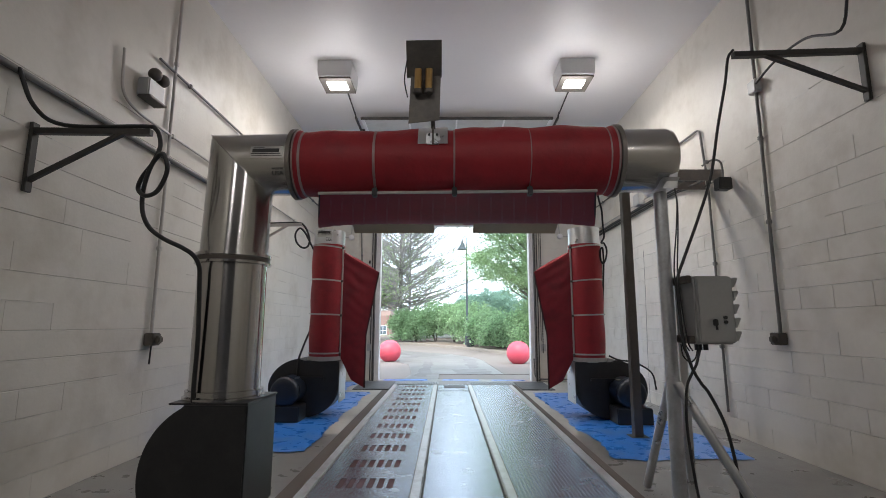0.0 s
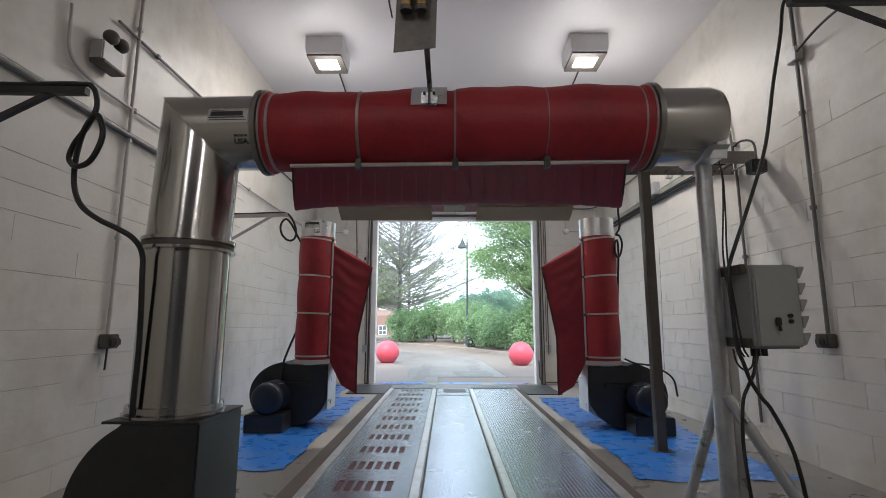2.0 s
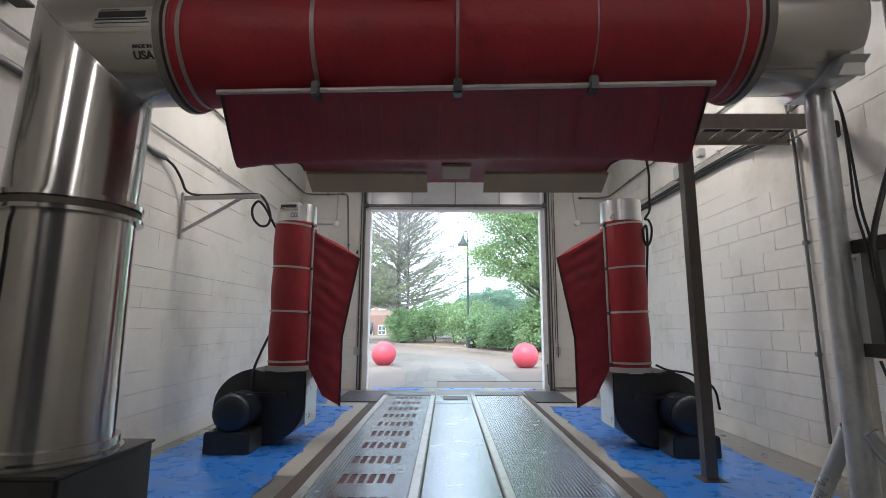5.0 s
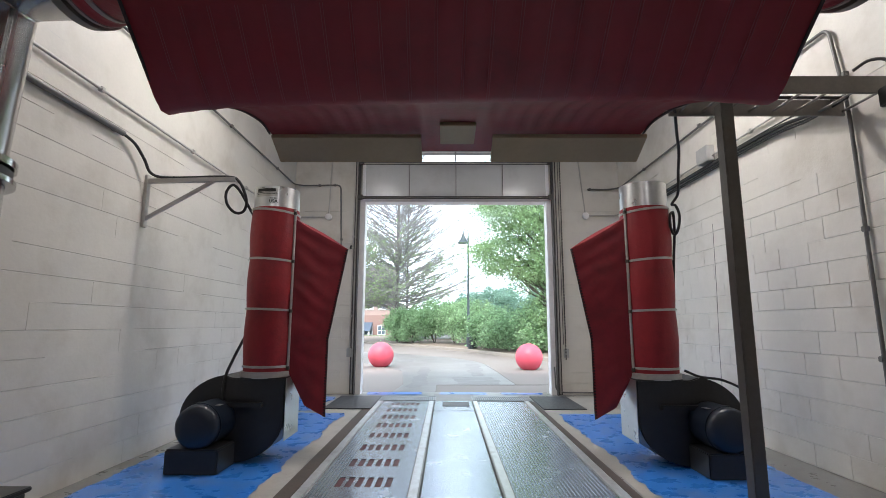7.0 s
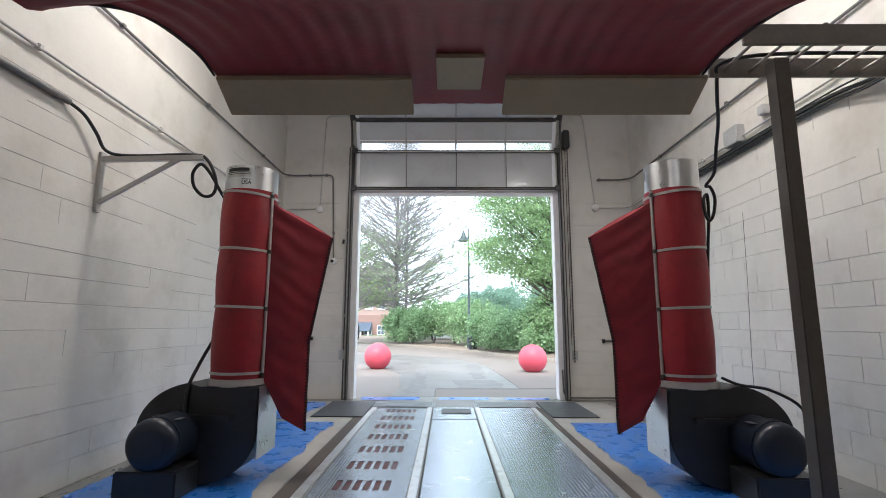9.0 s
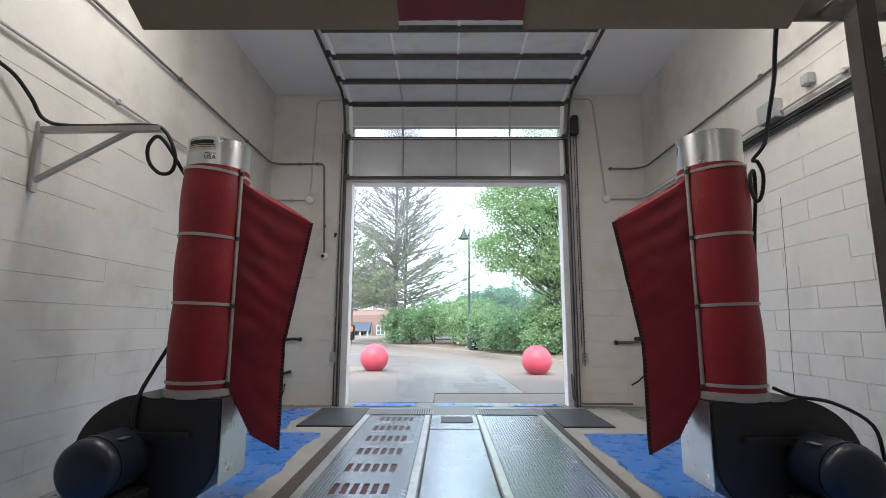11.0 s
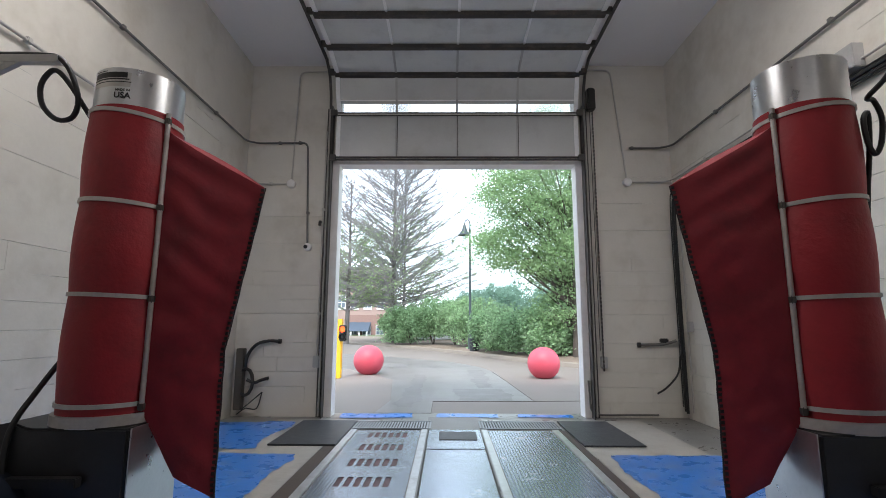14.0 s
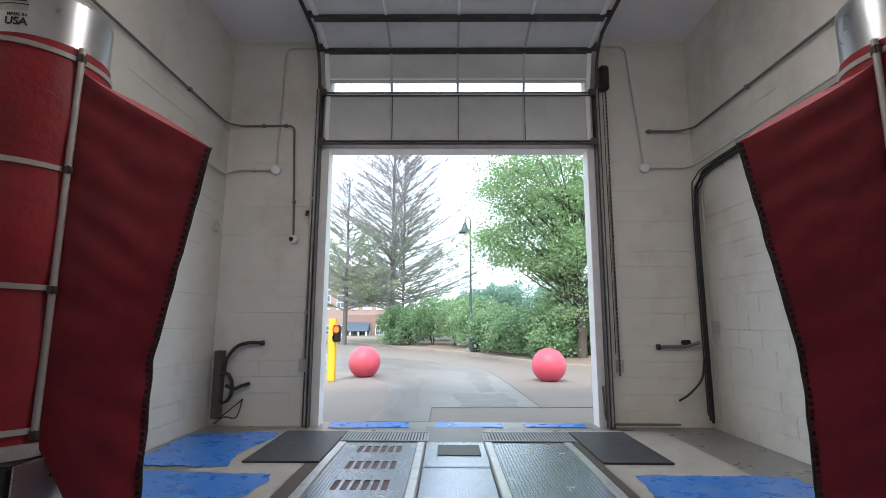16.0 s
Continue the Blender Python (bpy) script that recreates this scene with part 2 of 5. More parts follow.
def part(name, bm, mat, parent=None, label="", smooth=False):
    """Links a bmesh, built in world coordinates, as one mesh under its parent."""
    if parent is not None:
        bmesh.ops.translate(bm, vec=-base_of(parent), verts=bm.verts)
    me = bpy.data.meshes.new(name)
    bm.to_mesh(me)
    bm.free()
    if smooth:
        me.shade_smooth()
        me.set_sharp_from_angle(angle=radians(40))
    me.materials.append(M[mat])
    ob = new(name, me)
    ob.parent = parent
    return tagged(ob, label)


def structure(name, bm, mat, label, category, smooth=False):
    return tagged(part(name, bm, mat, None, "", smooth), label, category, kind="structure")


def box(bm, x0, x1, y0, y1, z0, z1, bevel=0.0):
    made = bmesh.ops.create_cube(bm, size=1)["verts"]
    bmesh.ops.scale(bm, vec=(x1 - x0, y1 - y0, z1 - z0), verts=made)
    bmesh.ops.translate(bm, vec=((x0 + x1) / 2, (y0 + y1) / 2, (z0 + z1) / 2), verts=made)
    if bevel:
        edges = {e for v in made for e in v.link_edges}
        bmesh.ops.bevel(bm, geom=list(edges), offset=bevel, segments=2, affect="EDGES")
    return bm


def boxed(*a, bevel=0.0):
    return box(bmesh.new(), *a, bevel=bevel)


def sweep(bm, points, radius, seg=8, caps=True, square=False):
    """A tube along a line of points; radius may be one number or one for each point."""
    pts = [Vector(p) for p in points]
    rs = radius if isinstance(radius, (list, tuple)) else [radius] * len(pts)
    if square:
        seg = 4
    side = None
    rings = []
    for i, p in enumerate(pts):
        d = (pts[min(i + 1, len(pts) - 1)] - pts[max(i - 1, 0)]).normalized()
        if side is None:
            ref = Vector((0, 0, 1)) if abs(d.z) < 0.9 else Vector((0, 1, 0))
            side = d.cross(ref).normalized()
        side = (side - d * side.dot(d)).normalized()
        up = side.cross(d)
        ring = []
        for k in range(seg):
            a = 2 * math.pi * (k + (0.5 if square else 0)) / seg
            ring.append(bm.verts.new(p + (side * math.cos(a) + up * math.sin(a)) * rs[i]))
        rings.append(ring)
    for a, b in zip(rings, rings[1:]):
        for k in range(seg):
            bm.faces.new((a[k], a[(k + 1) % seg], b[(k + 1) % seg], b[k]))
    if caps:
        bm.faces.new(rings[0][::-1])
        bm.faces.new(rings[-1])
    bmesh.ops.recalc_face_normals(bm, faces=bm.faces)
    return bm


def swept(points, radius, seg=8, square=False):
    return sweep(bmesh.new(), points, radius, seg, True, square)


def smooth_line(points, steps=6):
    """Points along a soft curve through the given ones."""
    pts = [Vector(p) for p in points]
    pts = [2 * pts[0] - pts[1]] + pts + [2 * pts[-1] - pts[-2]]
    out = []
    for a, b, c, d in zip(pts, pts[1:], pts[2:], pts[3:]):
        for k in range(steps):
            t = k / steps
            out.append(0.5 * (2 * b + (c - a) * t + (2 * a - 5 * b + 4 * c - d) * t * t + (3 * b - a - 3 * c + d) * t ** 3))
    return out + [pts[-2]]


def ring(centre, axis, r, thick, width, seg=40):
    """A flat band round a pipe."""
    bm = bmesh.new()
    c, ax = Vector(centre), Vector(axis).normalized()
    side = ax.orthogonal().normalized()
    up = ax.cross(side)
    loops = []
    for w, rr in ((-1, r), (-1, r + thick), (1, r + thick), (1, r)):
        loops.append([bm.verts.new(c + ax * w * width / 2 + (side * math.cos(2 * math.pi * k / seg) + up * math.sin(2 * math.pi * k / seg)) * rr) for k in range(seg)])
    for i in range(4):
        a, b = loops[i], loops[(i + 1) % 4]
        for k in range(seg):
            bm.faces.new((a[k], a[(k + 1) % seg], b[(k + 1) % seg], b[k]))
    bmesh.ops.recalc_face_normals(bm, faces=bm.faces)
    return bm


def prism(outline, axis, a, b, bevel=0.0):
    """An outline of (u, v) pairs drawn out along an axis: x takes (y, z), y takes (x, z), z takes (x, y)."""
    bm = bmesh.new()

    def at(u, v, w):
        return {"x": (w, u, v), "y": (u, w, v), "z": (u, v, w)}[axis]
    one = [bm.verts.new(at(u, v, a)) for u, v in outline]
    two = [bm.verts.new(at(u, v, b)) for u, v in outline]
    n = len(outline)
    bm.faces.new(one)
    bm.faces.new(two[::-1])
    for k in range(n):
        bm.faces.new((one[k], two[k], two[(k + 1) % n], one[(k + 1) % n]))
    bmesh.ops.recalc_face_normals(bm, faces=bm.faces)
    if bevel:
        bmesh.ops.bevel(bm, geom=list(bm.edges), offset=bevel, segments=2, affect="EDGES")
    return bm


# ---- the bay: floor, walls, ceiling ----
XL, XR, YB, YE, ZC = -2.93, 3.33, -5.0, 11.5, 5.16
X0, X1, ZD = -1.565, 1.935, 3.60     # doorway
TH = 0.2
structure("floor", boxed(XL - TH, XR + TH, YB - TH, YE + 0.30, -0.3, 0.0), "floor", "wet grey concrete floor of the wash bay", "floor")
structure("wall_left", boxed(XL - TH, XL - 0.0064, YB - TH, YE + TH, 0, ZC + 0.1), "joint", "long painted concrete block wall of the bay", "wall")
structure("wall_right", boxed(XR + 0.0064, XR + TH, YB - TH, YE + TH, 0, ZC + 0.1), "joint", "long painted concrete block wall of the bay", "wall")
# added out of view: closes the tunnel, dark to keep metal reflections dark
structure("wall_back", boxed(XL, XR, YB - TH, YB, 0, ZC + 0.1), "tunnel", "unseen dark wall added to close off the tunnel", "wall")
bm = bmesh.new()
YI = YE + 0.0064
box(bm, XL - 0.004, X0, YI, YE + TH, 0, ZC + 0.1)
box(bm, X1, XR + 0.004, YI, YE + TH, 0, ZC + 0.1)
box(bm, X0, X1, YI, YE + TH, ZD, 4.36)
# slot left below this piece is added: sky through it brightens the glazed strip
box(bm, X0, X1, YI, YE + TH, 4.65, ZC + 0.1)
structure("wall_end", bm, "joint", "painted block end wall round the exit doorway", "wall")
structure("ceiling", boxed(XL - TH, XR + TH, YB - TH, YE + TH, ZC, ZC + 0.25), "ceiling", "smooth white painted ceiling", "ceiling")

# ---- overhead dryer arch ----
arch = thing("overhead_dryer", (-1.56, 3.7, 0), "stainless and red vinyl overhead dryer arch on the wet floor", "car dryer")
AY, AZ, AR = 3.70, 2.445, 0.232


def mitred_duct(first):
    """Upright and level pipe meeting in a mitred elbow."""
    bm = bmesh.new()
    seg, cx = 56, -1.56
    low, mid, end = [], [], []
    upright, level = (True, False) if first else (False, True)
    for k in range(seg):
        a = 2 * math.pi * k / seg
        u, v = math.cos(a) * AR, math.sin(a) * AR
        if upright:
            low.append(bm.verts.new((cx + u, AY + v, 1.72)))
        mid.append(bm.verts.new((cx + u, AY + v, AZ - u)))
        if level:
            end.append(bm.verts.new((-1.13, AY + v, AZ - u)))
    for a, b in ((low, mid),) if upright else ((mid, end),):
        for k in range(seg):
            bm.faces.new((a[k], a[(k + 1) % seg], b[(k + 1) % seg], b[k]))
    bmesh.ops.recalc_face_normals(bm, faces=bm.faces)
    return bm


part("elbow_duct", mitred_duct(True), "stainless", arch, "brushed stainless mitred elbow", True)
part("elbow_duct", mitred_duct(False), "stainless_level", arch, "brushed stainless mitred elbow", True)
part("lower_duct", swept([(-1.56, AY, 0.66), (-1.56, AY, 1.70)], AR + 0.002, 56), "stainless", arch, "brushed stainless upright duct", True)
part("end_duct", swept([(1.23, AY, AZ), (1.57, AY, AZ), (1.61, AY, AZ), (1.63, AY, AZ)], [AR, AR, AR - 0.012, AR - 0.04], 56), "stainless_level", arch, "stainless end cap of the duct", True)
for z, r, th, w, mat in ((1.735, AR + 0.001, 0.026, 0.022, "stainless"), (1.705, AR + 0.001, 0.018, 0.026, "iron"), (1.68, AR + 0.003, 0.026, 0.016, "stainless"), (0.785, AR + 0.003, 0.020, 0.03, "stainless"), (0.752, AR + 0.003, 0.034, 0.014, "stainless")):
    part("flange", ring((-1.56, AY, z), (0, 0, 1), r, th, w, 56), mat, arch, "", True)
part("corner_strip", boxed(-1.336, -1.318, 3.70, 3.715, 1.76, 2.21, bevel=0.003), "galv", arch, "bright corner strip")
part("mitre_seam", swept([(-1.56 + math.cos(k / 48 * 2 * math.pi) * (AR + 0.001), AY + math.sin(k / 48 * 2 * math.pi) * (AR + 0.001), AZ - math.cos(k / 48 * 2 * math.pi) * (AR + 0.001)) for k in range(49)], 0.004, 6), "stainless", arch, "", True)
WR = AR + 0.007


def wrap_tube(x0, x1, r, steps=16, bulge=0.013):
    pts, rs = [], []
    for k in range(steps + 1):
        t = k / steps
        pts.append((x0 + (x1 - x0) * t, AY, AZ))
        rs.append(r + bulge * math.sin(math.pi * t) * (1 + 0.4 * math.sin(9 * t + x0 * 7)))
    return sweep(bmesh.new(), pts, rs, 56)


STRAPS = (-1.06, -0.52, 0.055, 0.59, 1.14)
for a, b in zip((-1.12,) + STRAPS, STRAPS + (1.215,)):
    part("vinyl_wrap", wrap_tube(a + 0.004, b - 0.004, WR + (0.010 if a > 0 and b < 1.2 else 0.0)), "red", arch, "red vinyl wrap", True)
for x in STRAPS:
    part("strap", ring((x, AY, AZ), (1, 0, 0), WR, 0.006, 0.018, 48), "strapped", arch, "thin steel strap", True)
for x, w, th in ((-1.135, 0.03, 0.03), (-1.105, 0.012, 0.022), (1.225, 0.03, 0.03), (1.195, 0.012, 0.022)):
    part("clamp_ring", ring((x, AY, AZ), (1, 0, 0), AR + 0.004, th, w, 56), "tray" if w > 0.025 else "strapped", arch, "", True)
part("rod", swept([(-0.93, 3.565, 2.185), (1.06, 3.565, 2.185)], 0.011, 10), "rod", arch, "steel rod under the duct", True)
for x in STRAPS[1:4]:
    part("rod_clip", boxed(x - 0.018, x + 0.018, 3.545, 3.60, 2.155, 2.22, bevel=0.006), "black", arch)


def arch_bag():
    """The hanging fabric outlet: front sheet, soft lip and rising underside, closed at the ends."""
    prof = [(3.60, 2.20), (3.72, 2.165), (3.86, 2.12), (3.98, 2.08), (4.05, 2.062), (4.10, 2.066), (4.14, 2.085), (4.17, 2.115), (4.20, 2.135), (4.32, 2.17),
            (4.50, 2.22), (4.70, 2.265), (4.90, 2.29), (5.16, 2.275), (5.17, 2.30), (4.92, 2.37), (4.50, 2.50), (4.10, 2.60), (3.85, 2.64)]
    wide = [1.00, 1.03, 1.07, 1.10, 1.115, 1.115, 1.11, 1.08, 0.97, 0.945, 0.955, 0.99, 1.02, 1.02, 1.0, 1.0, 0.98, 0.96, 0.94]
    bm = bmesh.new()
    cols = 96
    grid = []
    for (y, z), w in zip(prof, wide):
        row = []
        for k in range(cols + 1):
            t = k / cols
            x = 0.065 + (2 * t - 1) * w
            fold = 0.005 * math.sin(t * 24 * 2 * math.pi) + 0.009 * noise.noise(Vector((x * 3, y * 3, 0)))
            lip = math.exp(-((y - 4.05) / 0.30) ** 2)
            under = 1.0 if 4.15 < y < 4.8 and z < 2.3 else 0.25
            end_sag = 0.03 * abs(2 * t - 1) ** 6 * lip
            row.append(bm.verts.new((x, y + 0.012 * lip * noise.noise(Vector((x * 5, 0, 3))), z + fold * (0.12 * lip + under * 0.7) - end_sag)))
        grid.append(row)
    n = len(grid)
    for i in range(n):
        a, b = grid[i], grid[(i + 1) % n]
        for k in range(cols):
            bm.faces.new((a[k], a[k + 1], b[k + 1], b[k]))
    bm.faces.new([r[0] for r in grid])
    bm.faces.new([r[-1] for r in grid][::-1])
    bmesh.ops.recalc_face_normals(bm, faces=bm.faces)
    return bm


bag = part("air_bag", arch_bag(), "maroon", arch, "hanging maroon fabric air outlet with seams", True)
for k in range(1, 24):
    t = k / 24
    pts = []
    for (y, z), w in zip([(3.66, 2.178), (3.86, 2.114), (3.98, 2.075), (4.05, 2.055)], (1.01, 1.07, 1.10, 1.115)):
        pts.append(Vector((0.07 + (2 * t - 1) * w, y, z - 0.006)))
    for dx in (-0.004, 0.004):
        part("stitch", swept([p + Vector((dx, 0, 0)) for p in pts], 0.0012, 5), "seam", bag)
for a, b in ((-0.94, -0.125), (0.265, 1.10)):
    part("outlet_board", prism([(4.885, 2.272), (5.05, 2.187), (5.05, 2.167), (4.885, 2.252)], "x", a, b, 0.003), "tan", arch, "tan stiffener board")
part("centre_board", prism([(4.71, 2.262), (4.94, 2.250), (4.94, 2.232), (4.71, 2.244)], "x", -0.02, 0.165, 0.003), "tan", arch, "small square tan board")
part("side_piping", swept(smooth_line([(-0.93, 3.6, 2.19), (-1.03, 3.98, 2.065), (-1.045, 4.10, 2.06), (-0.98, 4.18, 2.11), (-0.885, 4.32, 2.16), (-0.92, 4.68, 2.255), (-0.955, 4.9, 2.28)]), 0.006, 6), "piping", arch)
part("side_piping", swept(smooth_line([(1.06, 3.6, 2.19), (1.16, 3.98, 2.065), (1.175, 4.10, 2.06), (1.11, 4.18, 2.11), (1.015, 4.32, 2.16), (1.05, 4.68, 2.255), (1.085, 4.9, 2.28)]), 0.006, 6), "piping", arch)


def scroll_outline(cx, s, top, rx=0.48, rz=0.39, right=0.24, cz=0.40):
    """The side view of a snail-shaped blower housing whose outlet goes up."""
    pts = [(cx - s * 0.24, top), (cx + s * right, top), (cx + s * right, cz + 0.05)]
    c = cx - s * 0.24
    for k in range(25):
        a = math.radians(-5 - 255 * k / 24)
        pts.append((c + s * math.cos(a) * rx, cz + math.sin(a) * rz))
    return pts


scroll = [(-1.29, 0.0), (-1.29, 0.735), (-1.70, 0.735)] + [(-1.48 + 0.50 * math.cos(radians(a)), max(0.0, 0.27 + 0.50 * math.sin(radians(a)))) for a in range(118, 214, 5)]
part("blower_housing", prism(scroll, "y", 3.44, 3.98, 0.01), "blower", arch, "black snail-shaped blower housing", True)
part("blower_lip", boxed(-1.80, -1.285, 3.43, 3.99, 0.728, 0.742, bevel=0.003), "blower", arch)
part("leg_pipe", swept([(1.56, 3.72, 0.0), (1.56, 3.72, 2.24)], 0.046, 20), "rail", arch, "dull steel pipe leg", True)
part("leg_brace", swept([(1.57, 3.68, 0.86), (1.93, 3.36, 0.02)], 0.030, 14), "galv", arch, "", True)
part("leg_brace", swept([(1.56, 3.76, 0.86), (1.56, 4.26, 0.02)], 0.030, 14), "galv", arch, "", True)
part("leg_plate", boxed(1.46, 1.66, 3.62, 3.82, 0.0, 0.012, bevel=0.003), "iron", arch)
part("end_bracket", prism([(3.50, 2.26), (3.90, 2.26), (3.82, 2.205), (3.58, 2.205)], "x", 1.50, 1.61, 0.004), "galv", arch)
part("end_gusset", prism([(1.50, 2.19), (1.60, 2.19), (1.61, 2.31), (1.56, 2.29)], "y", 3.53, 3.54, 0.001), "galv", arch)


def wrap_flat(bm, theta0, r):
    """Bends flat shapes (u along x, v up) on to the front of the level duct."""
    for v in bm.verts:
        u, w, h = v.co
        a = theta0 + w / r
        v.co = (u, AY - (r + h) * math.cos(a), AZ + (r + h) * math.sin(a))
    return bm


def flat_text(body, size):
    cu = bpy.data.curves.new("lettering", "FONT")
    cu.body, cu.size, cu.align_x, cu.extrude = body, size, "CENTER", 0.0006
    cu.offset = size * 0.022
    tmp = new("lettering", cu)
    me = bpy.data.meshes.new_from_object(tmp.evaluated_get(bpy.context.evaluated_depsgraph_get()))
    bpy.data.objects.remove(tmp)
    bm = bmesh.new()
    bm.from_mesh(me)
    bmesh.ops.translate(bm, vec=(0, 0, 0.0012), verts=bm.verts)
    return bm


def bars(rows):
    bm = bmesh.new()
    for u0, u1, w0, w1 in rows:
        n = max(1, int((u1 - u0) / 0.012))
        for k in range(n):
            a, b = u0 + (u1 - u0) * k / n, u0 + (u1 - u0) * (k + 1) / n
            m = max(1, int((w1 - w0) / 0.012))
            for j in range(m):
                box(bm, a, b, w0 + (w1 - w0) * j / m, w0 + (w1 - w0) * (j + 1) / m, 0.0006, 0.0018)
    return bm


def shift(bm, u, w=0.0):
    bmesh.ops.translate(bm, vec=(u, w, 0), verts=bm.verts)
    return bm


logo = [(-0.105, 0.09, 0.000, 0.030), (-0.115, 0.10, -0.012, -0.005), (-0.10, -0.02, 0.036, 0.040), (-0.11, 0.11, -0.026, -0.022)]
part("label_plate", wrap_flat(shift(bars([(-0.12, 0.12, -0.04, 0.05)]), -1.29), 0.08, AR - 0.0004), "label", arch, "worn maker's label")
part("maker_mark", wrap_flat(shift(bars(logo), -1.29), 0.08, AR + 0.001), "ink", arch, "black printed bars")
part("lettering", wrap_flat(shift(flat_text("MADE IN", 0.020), -1.215, 0.034), -0.60, AR), "ink", arch)
part("lettering", wrap_flat(shift(flat_text("USA", 0.045), -1.215, -0.008), -0.60, AR), "ink", arch)

# ---- sensor on an arm in front of the arch ----
eye_arm = part("sensor_bracket", prism([(-0.185, 2.20), (-0.035, 2.215), (-0.030, 2.44), (-0.175, 2.44)], "y", 2.395, 2.400, 0.001), "sheet", arch, "dark sheet metal sensor bracket with brass tubes")
part("arm", swept([(-0.098, 3.60, 2.66), (-0.098, 2.42, 2.63)], 0.020, square=True), "iron", eye_arm)
part("mount_plate", wrap_flat(shift(bars([(-0.105, 0.105, -0.13, 0.16)]), -0.10), 0.72, WR + 0.022), "galv", eye_arm, "bright metal saddle plate")
part("clamp", boxed(-0.145, -0.05, 3.44, 3.50, 2.50, 2.58, bevel=0.006), "galv", eye_arm)
for x in (-0.125, -0.07):
    part("bolt", swept([(x, 3.445, 2.565), (x, 3.425, 2.565)], 0.008, 8), "black", eye_arm)
part("stay", swept([(-0.098, 3.43, 2.50), (-0.098, 3.47, 2.72)], 0.010, square=True), "iron", eye_arm)
part("upper_plate", prism([(2.395, 2.44), (2.41, 2.44), (2.33, 2.585), (2.32, 2.585)], "x", -0.195, -0.025, 0.001), "sheet", eye_arm)
for x in (-0.140, -0.088):
    part("tube", swept([(x, 2.375, 2.36), (x + 0.003, 2.352, 2.455)], 0.017, 14), "brass", eye_arm, "brass tube", True)
    part("tube_end", swept([(x, 2.376, 2.345), (x, 2.374, 2.362)], 0.022, 14), "sheet", eye_arm, "", True)
part("cable", swept(smooth_line([(-0.19, 2.39, 2.33), (-0.205, 2.38, 2.42), (-0.19, 2.36, 2.52)]), 0.003, 6), "cable", eye_arm)


def skew_arch():
    """The arch does not stand quite square to the bay: its free end is some centimetres nearer the entrance."""
    for ob in arch.children_recursive:
        for v in ob.data.vertices:
            x, y, z = v.co.x - 1.56, v.co.y + 3.7, v.co.z
            along = min(1.0, max(0.0, (4.85 - y) / 0.75))
            rise = min(1.0, max(0.0, (z - 1.72) / 0.5)) if x < -1.2 else 1.0
            v.co.y -= 0.0366 * (x + 0.4) * along * rise


skew_arch()


